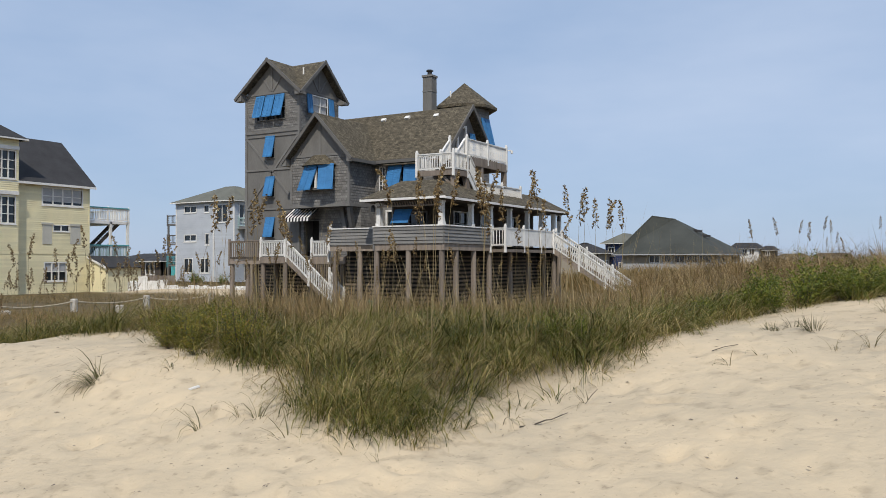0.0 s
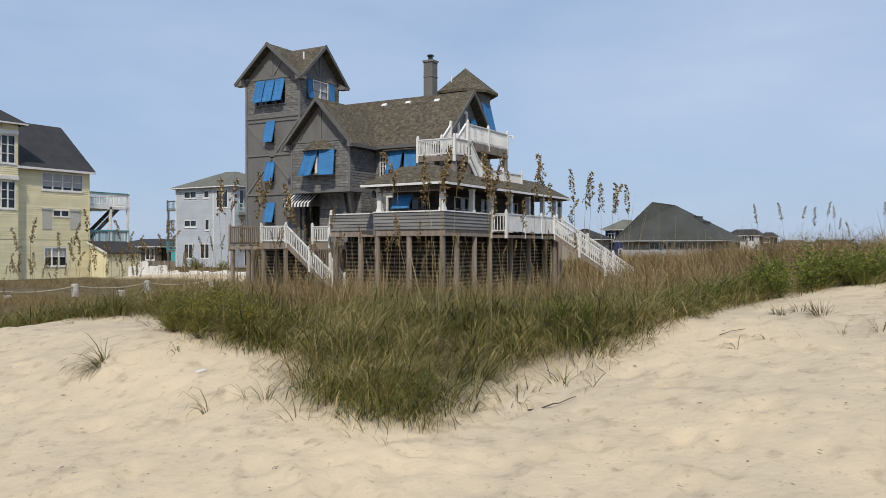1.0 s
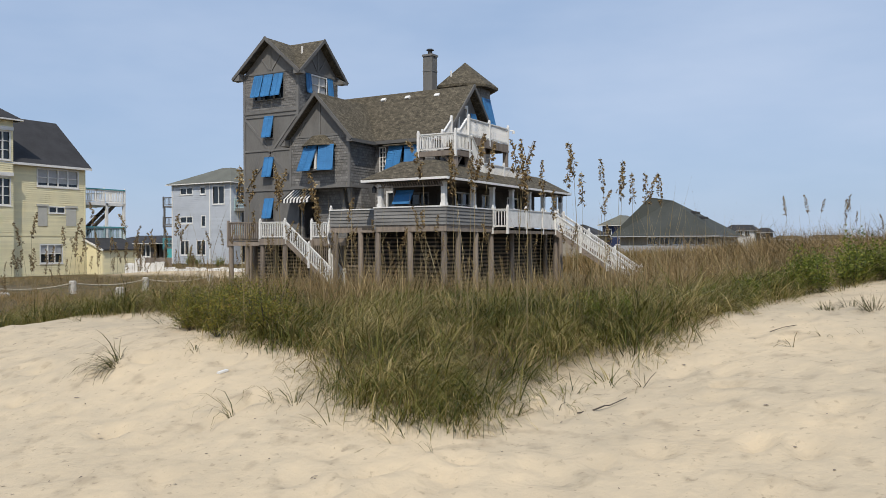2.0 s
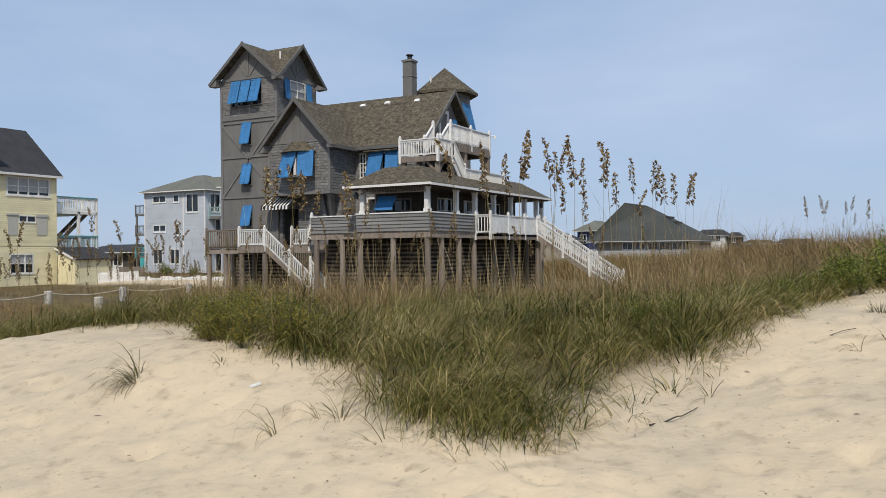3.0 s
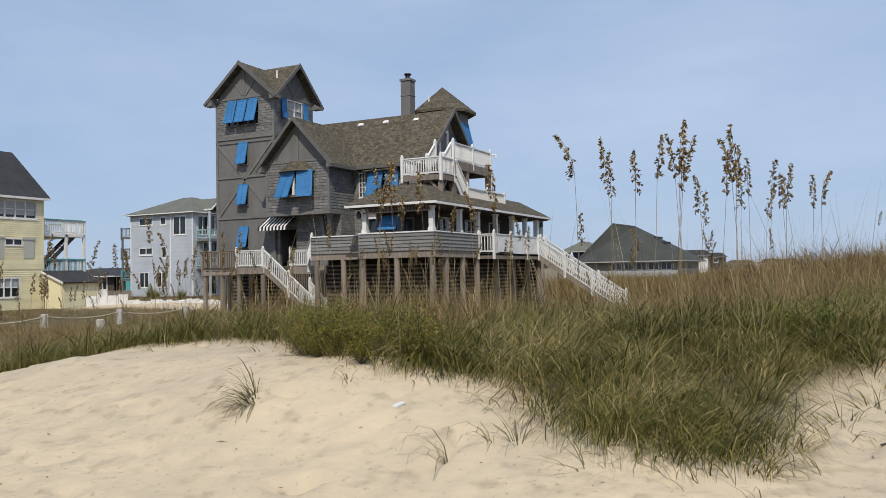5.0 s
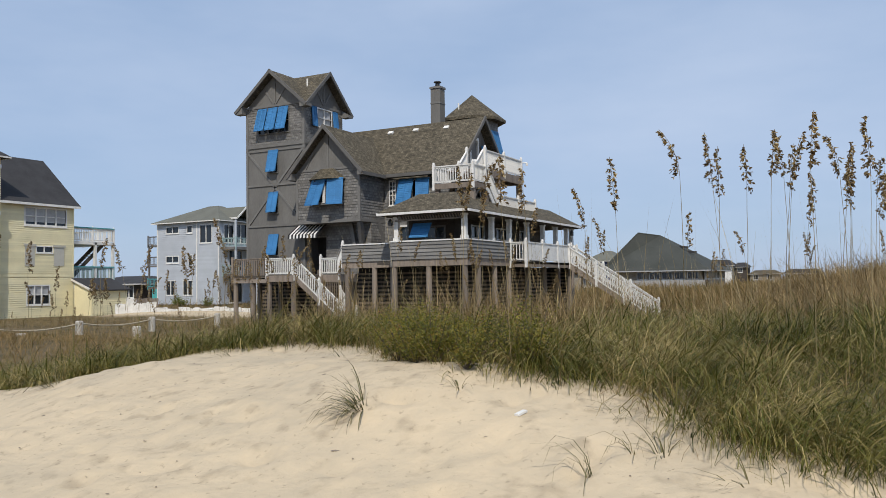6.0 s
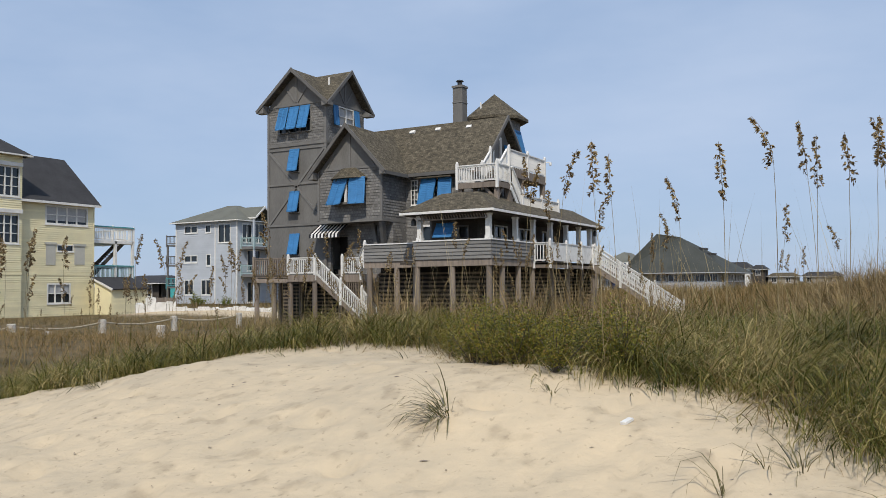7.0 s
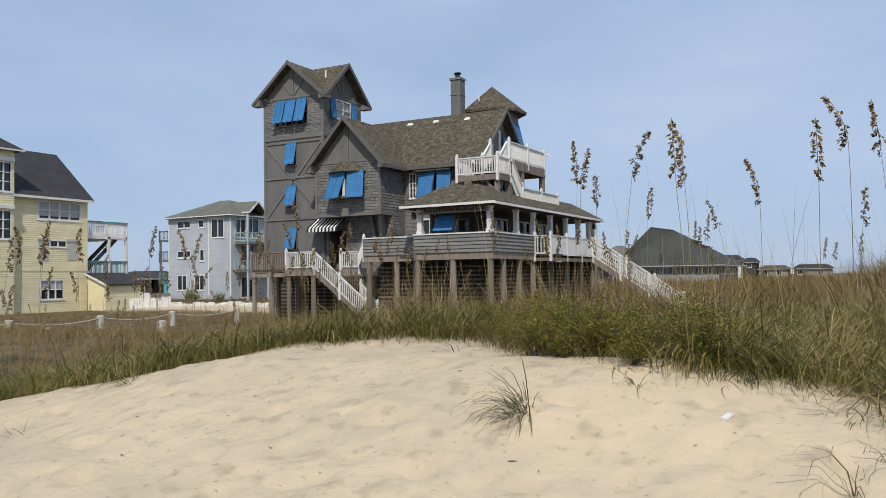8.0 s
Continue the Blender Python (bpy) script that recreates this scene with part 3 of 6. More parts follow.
def build_tower():
    x0, x1, y0, y1 = -4.64, -0.40, 0.35, 4.05
    # top storey, lapped shingles
    ops = [(-3.72 + 0.78 * k, -3.72 + 0.78 * k + 0.66, 11.5, 12.85) for k in range(3)]
    wall(house, "y", y0, x0, x1, 10.75, 13.08, ops, 0.15)
    for o in ops:
        window(house, "y", y0, *o, cols=1, rows=2, frame=0.04, material=TRIM)
        shutter(house, (o[0] - 0.02, y0 - 0.06, 12.95), (o[1] + 0.01, y0 - 0.06, 12.95), 1.34, (0, -0.4, 0))
    # flat panelled lower storeys
    ops = [(-2.92, -2.32, 9.2, 10.4), (-2.92, -2.32, 6.85, 7.95), (-2.92, -2.32, 4.4, 5.5)]
    wall(house, "y", y0, x0, x1, 3.2, 10.75, ops, 0, PANEL)
    for o in ops:
        window(house, "y", y0, *o, cols=1, rows=2, frame=0.04, material=TRIM)
        shutter(house, (o[0] - 0.06, y0 - 0.05, o[3] + 0.1), (o[1] + 0.06, y0 - 0.05, o[3] + 0.1), o[3] - o[2] + 0.08, (0, -0.3, 0), slats=13)
    ops = [(1.55, 2.9, 11.9, 12.9)]
    wall(house, "x", x1, y0, y1, 10.75, 13.08, ops, 0.15)
    window(house, "x", x1, *ops[0], cols=2, rows=2, blind=0.95)
    for a in (0.95, 3.02):
        shutter(house, (x1 + 0.06, a, 12.95), (x1 + 0.06, a + 0.46, 12.95), 1.15, (0.10, 0, 0), slats=13)
    wall(house, "x", x1, y0, y1, 3.2, 10.75, (), 0, PANEL)
    bm = bmesh.new()
    box(bm, x0, x0 + 0.16, y0 + 0.16, y1, 3.2, 13.08)
    part("wall", bm, PANEL, house)
    bm = bmesh.new()
    box(bm, x0, x1, y1 - 0.16, y1, 3.2, 13.08)
    part("wall", bm, PANEL, house)
    # trim: corner boards, belts, crossed braces
    for s in ((x0 - 0.03, x0 + 0.13), (x1 - 0.12, x1 + 0.03)):
        bm = bmesh.new()
        box(bm, s[0], s[1], y0 - 0.045, y0 + 0.1, 3.2, 13.08)
        part("corner_board", bm, TRIM, house)
    for z, h in ((10.78, 0.2), (10.5, 0.1), (8.47, 0.11), (6.1, 0.11), (13.08, 0.13)):
        bm = bmesh.new()
        box(bm, x0 - 0.02, x1 + 0.02, y0 - 0.055, y0 + 0.02, z - h / 2, z + h / 2)
        part("belt_board", bm, TRIM, house)
    for z, h in ((10.78, 0.2), (13.08, 0.13)):
        bm = bmesh.new()
        box(bm, x1, x1 + 0.055, y0, y1, z - h / 2, z + h / 2)
        part("belt_board", bm, TRIM, house)
    for a, b in (((x0 + 0.1, 10.45), (x1 - 0.1, 6.15)), ((x1 - 0.1, 10.45), (x0 + 0.1, 6.15))):
        bm = bmesh.new()
        beam(bm, (a[0], y0 - 0.025, a[1]), (b[0], y0 - 0.025, b[1]), 0.05, 0.13, (0, 0, 1))
        part("brace", bm, TRIM, house)
    # gables
    xr, yr, zt = -2.52, 2.17, 15.08
    bm = bmesh.new()
    prism(bm, [(x0, y0, 13.08), (x1, y0, 13.08), (xr, y0, 14.9)], (0, 0.15, 0))
    part("gable", bm, PANEL, house)
    bm = bmesh.new()
    prism(bm, [(x1, y0, 13.08), (x1, y1, 13.08), (x1, yr, 14.9)], (-0.15, 0, 0))
    part("gable", bm, PANEL, house)
    for q in ((xr, 14.85), (xr - 0.75, 14.05), (xr + 0.75, 14.05)):
        bm = bmesh.new()
        beam(bm, (xr, y0 - 0.02, 13.1), (q[0], y0 - 0.02, q[1]), 0.05, 0.1, (1, 0, 0.3))
        part("gable_stick", bm, TRIM, house)
    for q in ((yr, 14.85), (yr - 0.7, 14.05), (yr + 0.7, 14.05)):
        bm = bmesh.new()
        beam(bm, (x1 + 0.02, yr, 13.1), (x1 + 0.02, q[0], q[1]), 0.05, 0.1, (0, 1, 0.3))
        part("gable_stick", bm, TRIM, house)
    cross_gable(house, -5.12, 0.08, -0.12, 4.46, 12.88, zt, SHINGLE, RAKE)
    for p in ((0.04, -0.08), (-5.02, -0.08), (0.04, 4.4)):
        bm = bmesh.new()
        sx = 1 if p[0] < -2 else -1
        prism(bm, [(p[0] - sx * 0.1, p[1] - 0.05, 12.72), (p[0] - sx * 0.1, p[1] - 0.05, 12.86), (p[0] + sx * 0.42, p[1] - 0.05, 13.2), (p[0] + sx * 0.42, p[1] - 0.05, 12.72)], (0, 0.45 if p[1] < 2 else -0.45, 0))
        part("eave_return", bm, TRIM, house)
    bm = bmesh.new()
    tube(bm, (-0.9, 1.3, 14.2), (-0.9, 1.3, 14.65), 0.05, 0.05)
    part("vent_pipe", bm, WHITE, house)


def build_front_gable():
    x0, x1, y0, yb = -0.23, 3.97, -0.6, 1.8
    xr, zr, ze = 1.93, 11.28, 8.63
    ops = [(0.95, 2.85, 6.98, 8.3)]
    wall(house, "y", y0, x0, x1, 6.14, 8.9, ops, 0.15)
    wall(house, "x", x1, y0, yb, 6.14, 8.75, (), 0.15)
    bm = bmesh.new()
    box(bm, x0, x0 + 0.15, y0 + 0.16, 0.35, 6.14, 8.9)
    part("wall", bm, PANEL, house)
    bm = bmesh.new()
    box(bm, x0 - 0.02, x1 + 0.03, y0 - 0.05, yb, 6.0, 6.16)
    part("jetty_floor", bm, TRIM, house)
    bm = bmesh.new()
    prism(bm, [(x0 + 0.1, y0, 8.9), (x1 - 0.1, y0, 8.9), (xr, y0, 11.05)], (0, 0.15, 0))
    part("gable", bm, PANEL, house)
    for q in ((xr, 10.95), (xr - 1.0, 9.85), (xr + 1.0, 9.85)):
        bm = bmesh.new()
        beam(bm, (xr if q[0] == xr else q[0] + (0.95 if q[0] > xr else -0.95) * 0.6, y0 - 0.02, 8.95), (q[0], y0 - 0.02, q[1]), 0.05, 0.1, (1, 0, 0.3))
        part("gable_stick", bm, TRIM, house)
    bm = bmesh.new()
    box(bm, x0, x1, y0 - 0.055, y0, 8.86, 8.98)
    part("belt_board", bm, TRIM, house)
    for s in (x0 - 0.02, x1 - 0.12):
        bm = bmesh.new()
        box(bm, s, s + 0.14, y0 - 0.05, y0 + 0.05, 6.14, 8.9)
        part("corner_board", bm, TRIM, house)
    gable_roof_y(house, xr, zr, -0.58, 4.42, ze - 0.02, -1.05, 4.1, SHINGLE, trim=RAKE)
    for s in (-0.56, 4.1):
        bm = bmesh.new()
        k = (s, s + 0.34) if s > 0 else (s + 0.34, s)
        prism(bm, [(k[1], -1.07, 8.42), (k[1], -1.07, 8.56), (k[0], -1.07, 8.9), (k[0], -1.07, 8.42)], (0, 0.46, 0))
        part("eave_return", bm, TRIM, house)
    # bay with its little roof
    bm = bmesh.new()
    prism(bm, [(0.85, y0, 6.95), (1.2, y0 - 0.42, 6.95), (2.6, y0 - 0.42, 6.95), (2.95, y0, 6.95)], (0, 0, 0.14))
    bay = part("bay_window", bm, TRIM, house)
    bm = bmesh.new()
    box(bm, 1.85, 2.0, y0 - 0.45, y0 - 0.38, 7.05, 8.3)
    part("mullion", bm, WHITE, bay)
    bm = bmesh.new()
    prism(bm, [(0.9, y0 + 0.05, 7.09), (1.22, y0 - 0.38, 7.09), (2.58, y0 - 0.38, 7.09), (2.9, y0 + 0.05, 7.09)], (0, 0, 1.22))
    part("pane", bm, GLASS, bay)
    bm = bmesh.new()
    n = 8
    top = [(1.9 + 0.45 * math.cos(math.pi * (1 + k / n)), y0 - 0.1 + 0.1 * math.sin(math.pi * (1 + k / n)), 8.92) for k in range(n + 1)]
    low = [(1.9 + 1.2 * math.cos(math.pi * (1 + k / n)), y0 + 0.72 * math.sin(math.pi * (1 + k / n)), 8.33) for k in range(n + 1)]
    tv = [bm.verts.new(p) for p in top]
    lv = [bm.verts.new(p) for p in low]
    for k in range(n):
        bm.faces.new((lv[k], lv[k + 1], tv[k + 1], tv[k]))
    bm.faces.new(tv)
    bm.faces.new(lv[::-1])
    part("bay_roof", bm, SHINGLE, house)
    shutter(house, (1.06, y0 - 0.30, 8.36), (2.12, y0 - 0.46, 8.36), 1.42, (-0.34, -0.3, 0), slats=15)
    shutter(house, (2.16, y0 - 0.46, 8.36), (3.12, y0 - 0.30, 8.36), 1.42, (0.10, -0.26, 0), slats=15)
    # ground-floor wall set back under the jetty, entry door and brackets
    ops = [(-0.15, 1.0, 3.25, 5.35)]
    wall(house, "y", 0.45, x1 - 4.3, x1, 3.2, 6.05, ops, 0.15)
    wall(house, "x", x1, 0.45, yb, 3.2, 6.0, (), 0.15)
    bm = bmesh.new()
    box(bm, -0.15, 1.0, 1.3, 1.4, 3.2, 5.4)
    part("entry_door", bm, SHADE_DARK, house)
    bm = bmesh.new()
    box(bm, -0.15, 1.0, 0.5, 1.4, 3.16, 3.22)
    part("threshold", bm, DARKWOOD_AND_SHADE, house)
    for a, b in (((2.75, 0.38, 6.02), (3.05, 0.3, 4.7)), ((3.85, -0.45, 6.02), (3.5, 0.3, 4.7)), ((3.9, 1.2, 6.0), (3.9, 1.75, 4.7))):
        bm = bmesh.new()
        beam(bm, a, b, 0.22, 0.26, (0, 1, 0))
        part("bracket", bm, TRIM, house)
    # striped awning over the entry
    n, xa, xb = 17, -0.9, 1.12
    aw = None
    for k in range(n):
        a0, a1 = xa + (xb - xa) * k / n, xa + (xb - xa) * (k + 1) / n
        bm = bmesh.new()
        slab(bm, [(a0, 0.42, 6.1), (a1, 0.42, 6.1), (a1, -0.55, 5.45), (a0, -0.55, 5.45)], 0.02)
        slab(bm, [(a0, -0.55, 5.45), (a1, -0.55, 5.45), (a1, -0.58, 5.24), (a0, -0.58, 5.24)], 0.02)
        mt = AWN_W if k % 2 else AWN_B
        if aw is None:
            aw = part("awning", bm, mt, house, "black and white striped canvas awning")
        else:
            part("stripe", bm, mt, aw)
    for x in (xa, xb):
        bm = bmesh.new()
        beam(bm, (x, 0.42, 5.35), (x, -0.56, 5.35), 0.03, 0.03)
        part("awning_arm", bm, METAL, aw)


def build_main():
    # body
    ops = [(4.36, 4.68, 7.02, 8.3), (5.2, 6.8, 7.3, 8.28)]
    wall(house, "y", 1.8, 3.97, 8.5, 3.7, 8.9, ops, 0.15)
    window(house, "y", 1.8, *ops[0], cols=2, rows=5, frame=0.06)
    window(house, "y", 1.8, *ops[1], cols=3, rows=1, frame=0.08)
    bm = bmesh.new()
    prism(bm, [(4.98, 1.78, 8.35), (5.25, 1.3, 8.35), (6.8, 1.3, 8.35), (7.1, 1.78, 8.35), (6.6, 1.78, 8.62), (5.4, 1.78, 8.62)][:4], (0, 0, 0.08))
    slab(bm, [(4.9, 1.2, 8.36), (7.1, 1.2, 8.36), (6.7, 1.78, 8.66), (5.3, 1.78, 8.66)], 0.05)
    part("bay_roof", bm, SHINGLE, house)
    shutter(house, (5.12, 1.5, 8.34), (6.1, 1.45, 8.34), 1.4, (-0.12, -0.3, 0))
    shutter(house, (6.2, 1.45, 8.34), (7.0, 1.5, 8.34), 1.4, (0.1, -0.3, 0))
    ops = [(3.45, 4.3, 8.45, 10.6), (4.75, 5.3, 9.2, 10.3)]
    yr, zr, ze = 4.5, 11.9, 8.66
    wall(house, "x", 8.5, 1.8, 7.2, 3.7, 8.45, [(3.0, 4.6, 6.6, 8.2)], 0.2)
    bm = bmesh.new()
    prism(bm, [(8.5, 1.75, 8.45), (8.5, 7.25, 8.45), (8.5, yr, 11.65)], (-0.15, 0, 0))
    part("gable", bm, PANEL, house)
    window(house, "x", 8.53, 3.5, 4.3, 8.55, 10.55, cols=1, rows=1, frame=0.17, blind=1.0, label="white half-glazed balcony door")
    shutter(house, (8.6, 4.75, 10.35), (8.6, 5.35, 10.35), 1.3, (0.2, 0, 0))
    bm = bmesh.new()
    box(bm, -4.0, 8.35, 7.0, 7.2, 3.7, 8.9)
    part("wall", bm, PANEL, house)
    bm = bmesh.new()
    box(bm, -0.4, 8.4, 2.0, 7.0, 3.6, 3.75)
    part("floor_deck", bm, DARKWOOD_AND_SHADE, house)
    gable_roof_x(house, yr, zr, 1.28, 7.72, ze, -0.4, 8.95, SHINGLE, trim=RAKE)
    for s, z in ((0.6, 11.55), (2.9, 11.6), (4.6, 11.6), (6.6, 11.55)):
        bm = bmesh.new()
        beam(bm, (s, 4.05, z - 0.1), (s + 0.32, 4.05, z - 0.1), 0.22, 0.12, (0, -1, 1))
        part("roof_vent", bm, WHITE, house)
    # chimney
    bm = bmesh.new()
    box(bm, 5.1, 5.72, 5.25, 5.85, 10.2, 14.1)
    ch = part("chimney", bm, PANEL, house)
    for z0, z1, e in ((14.1, 14.22, 0.05), (13.2, 13.25, 0.025)):
        bm = bmesh.new()
        box(bm, 5.1 - e, 5.72 + e, 5.25 - e, 5.85 + e, z0, z1)
        part("chimney_band", bm, TRIM, ch)
    bm = bmesh.new()
    tube(bm, (5.41, 5.55, 14.22), (5.41, 5.55, 14.45), 0.14, 0.14, 12)
    tube(bm, (5.41, 5.55, 14.5), (5.41, 5.55, 14.57), 0.24, 0.18, 12)
    tube(bm, (5.41, 5.55, 14.42), (5.41, 5.55, 14.51), 0.05, 0.05, 6)
    part("flue_cap", bm, METAL, ch)
    # turret
    c = (6.42, 8.1)
    oct_ = lambda r, z, off=0.39: [(c[0] + r * math.cos(off + k * math.pi / 4), c[1] + r * math.sin(off + k * math.pi / 4), z) for k in range(8)]
    bm = bmesh.new()
    prism(bm, oct_(1.55, 3.7), (0, 0, 8.75))
    part("turret_wall", bm, SIDING, house)
    bm = bmesh.new()
    low, top = [bm.verts.new(p) for p in oct_(2.05, 12.5)], bm.verts.new((*c, 14.15))
    for k in range(8):
        bm.faces.new((low[k], low[(k + 1) % 8], top))
    lo2 = [bm.verts.new(p) for p in oct_(2.05, 12.34)]
    for k in range(8):
        bm.faces.new((lo2[k], lo2[(k + 1) % 8], low[(k + 1) % 8], low[k]))
    bm.faces.new(lo2[::-1])
    part("turret_roof", bm, SHINGLE, house)
    bm = bmesh.new()
    tube(bm, (6.1, 6.9, 12.8), (6.1, 6.9, 13.45), 0.05, 0.05)
    part("vent_pipe", bm, WHITE, house)
    shutter(house, (7.9, 7.5, 11.75), (7.95, 8.5, 11.75), 1.7, (0.42, 0, 0))
    shutter(house, (7.1, 6.66, 11.75), (7.6, 6.95, 11.75), 1.7, (0.25, -0.3, 0))


def build_porch():
    zf = 3.68
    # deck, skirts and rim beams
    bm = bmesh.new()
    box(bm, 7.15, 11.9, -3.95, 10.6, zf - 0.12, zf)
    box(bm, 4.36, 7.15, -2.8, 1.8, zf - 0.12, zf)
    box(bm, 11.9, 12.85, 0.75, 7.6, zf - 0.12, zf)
    part("porch_deck", bm, DARKWOOD_AND_SHADE, house)
    for args in (("y", -4.0, 7.95, 11.95), ("y", -2.83, 4.34, 7.95), ("x", 11.95, -4.0, 0.75)):
        wall(house, *args, 3.78, 4.6, (), 0.165, material=BOARD, thick=0.08, name="deck_skirt", lap=0.05)
        bm = bmesh.new()
        wbox(bm, args[0], args[1], args[2] - 0.03, args[3] + 0.03, 4.6, 4.66, -0.1, 0.06)
        part("skirt_cap", bm, WHITE, house, "white capping board")
        bm = bmesh.new()
        wbox(bm, args[0], args[1], args[2], args[3], 3.46, 3.77, -0.1, -0.01)
        part("rim_beam", bm, WOOD, house)
    for b6 in ((12.75, 12.85, 0.75, 7.6), (11.95, 12.75, 0.75, 0.83)):
        bm = bmesh.new()
        box(bm, *b6, 3.4, 3.66)
        part("rim_beam", bm, WOOD, house)
    bm = bmesh.new()
    box(bm, 7.93, 8.03, -4.03, -2.8, 3.46, 4.66)
    part("deck_skirt", bm, BOARD, house)
    # white porch rail on the bumped-out deck
    railing(house, (11.97, 0.78, zf), (12.8, 0.78, zf), 0.95, 0.14)
    railing(house, (12.8, 0.78, zf), (12.8, 7.5, zf), 0.95, 2.3)
    for k in range(22):
        bm = bmesh.new()
        box(bm, 12.775, 12.822, 0.86 + k * 0.3, 1.153 + k * 0.3, zf + 0.06, zf + 0.84)
        part("rail_board", bm, WHITE, house)
    railing(house, (11.95, 7.7, zf), (11.95, 10.5, zf), 0.95, 0.14)
    # columns
    for x, y in ((8.2, -3.83), (11.74, -3.83), (11.76, -0.98), (11.76, 1.13), (11.76, 3.45), (11.76, 5.76), (11.76, 7.78), (11.76, 9.6), (11.76, 10.5)):
        bm = bmesh.new()
        box(bm, x - 0.11, x + 0.11, y - 0.11, y + 0.11, zf, 5.85)
        box(bm, x - 0.14, x + 0.14, y - 0.14, y + 0.14, 5.72, 5.88)
        box(bm, x - 0.14, x + 0.14, y - 0.14, y + 0.14, 4.66, 4.8)
        part("column", bm, WHITE, house)
    # hipped porch roof with a flat deck on top
    hip_roof(house, 7.45, 12.25, -4.4, 10.95, 5.98, 1.45, 0.92, SHINGLE, trim=WHITE)
    bm = bmesh.new()
    box(bm, 8.8, 10.85, -3.0, 9.6, 6.7, 6.86)
    part("roof_deck", bm, SHINGLE, house)
    bm = bmesh.new()
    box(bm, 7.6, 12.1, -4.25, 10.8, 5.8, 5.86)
    part("porch_ceiling", bm, DARKWOOD_AND_SHADE, house)
    # rooms behind the porch, the porch's shade put into their dark wall colour
    wall(house, "y", -1.7, 7.6, 10.1, zf, 5.82, [(8.6, 9.6, 4.3, 5.4)], 0.15, DARKWOOD_AND_SHADE)
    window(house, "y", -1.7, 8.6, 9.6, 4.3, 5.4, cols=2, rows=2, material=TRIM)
    wall(house, "x", 10.1, -1.7, 10.3, zf, 5.82, [(0.2, 1.6, zf + 0.02, 5.5), (3.2, 4.6, 4.4, 5.5), (6.4, 7.8, zf + 0.02, 5.5)], 0.15, DARKWOOD_AND_SHADE)
    window(house, "x", 10.1, 0.2, 1.6, zf + 0.1, 5.5, cols=2, rows=3)
    window(house, "x", 10.1, 3.2, 4.6, 4.4, 5.5, cols=2, rows=2)
    window(house, "x", 10.1, 6.4, 7.8, zf + 0.1, 5.5, cols=2, rows=3)
    bm = bmesh.new()
    box(bm, 7.5, 7.6, -1.7, 1.8, zf, 5.9)
    box(bm, 7.6, 10.0, 10.2, 10.3, zf, 5.9)
    part("wall", bm, SIDING, house)
    window(house, "y", 1.72, 4.9, 6.3, zf + 0.1, 5.75, cols=2, rows=1, frame=0.1, label="white framed glazed garden doors")
    shutter(house, (8.8, -3.35, 5.46), (9.8, -3.35, 5.46), 0.66, (0, -0.42, 0), slats=9)
    # slatted valance
    bm = bmesh.new()
    for k in range(24):
        x = 8.3 + k * 0.145
        beam(bm, (x, -4.0, 5.84), (x + 0.1, -4.0, 5.62), 0.05, 0.03, (0, 1, 0))
    box(bm, 8.2, 11.75, -4.03, -3.97, 5.56, 5.62)
    part("valance", bm, WOOD, house, "slatted valance under the porch eave")
    # lanterns
    for p in ((12.12, 9.6, 5.35), (7.98, -4.05, 5.35)):
        bm = bmesh.new()
        box(bm, p[0] - 0.08, p[0] + 0.08, p[1] - 0.08, p[1] + 0.08, p[2], p[2] + 0.22)
        tube(bm, (p[0], p[1], p[2] + 0.22), (p[0], p[1], p[2] + 0.36), 0.13, 0.02, 6)
        part("lantern", bm, METAL, house)
    # piles
    spots = [(4.6, -2.7), (6.2, -2.7), (7.2, -2.6), (8.05, -3.85), (9.9, -3.85), (11.75, -3.85), (11.8, -2.6), (11.8, -0.8), (11.8, 0.9), (11.8, 3.4), (11.8, 5.8),
             (11.8, 8.0), (11.8, 10.4), (12.7, 7.4), (9.8, -1.0), (8.0, -0.8), (6.0, 0.5), (9.8, 3), (9.8, 6), (4.6, 1.6), (2.6, 0.6), (0.4, 0.6), (-2.4, 0.6), (-4.4, 0.6),
             (-4.4, 3.8), (-0.6, 3.8), (4.0, 4.0)]
    for x, y in spots:
        bm = bmesh.new()
        tube(bm, (x, y, GZ - 0.3), (x, y, 3.5), 0.15, 0.135, 9)
        part("piling", bm, WOOD, house)
    # slatted screens round the understorey, each on an added sheet coloured as shade
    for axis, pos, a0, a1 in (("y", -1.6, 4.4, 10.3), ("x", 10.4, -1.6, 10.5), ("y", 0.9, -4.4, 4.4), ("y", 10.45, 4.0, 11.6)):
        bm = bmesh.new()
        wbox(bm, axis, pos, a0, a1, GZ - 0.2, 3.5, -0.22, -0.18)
        sc = part("slat_screen", bm, SHADE_DARK, house)
        z = GZ
        while z < 3.3:
            bm = bmesh.new()
            wbox(bm, axis, pos, a0, a1, z, z + 0.1, -0.03, 0)
            part("slat", bm, SLAT, sc)
            z += 0.21


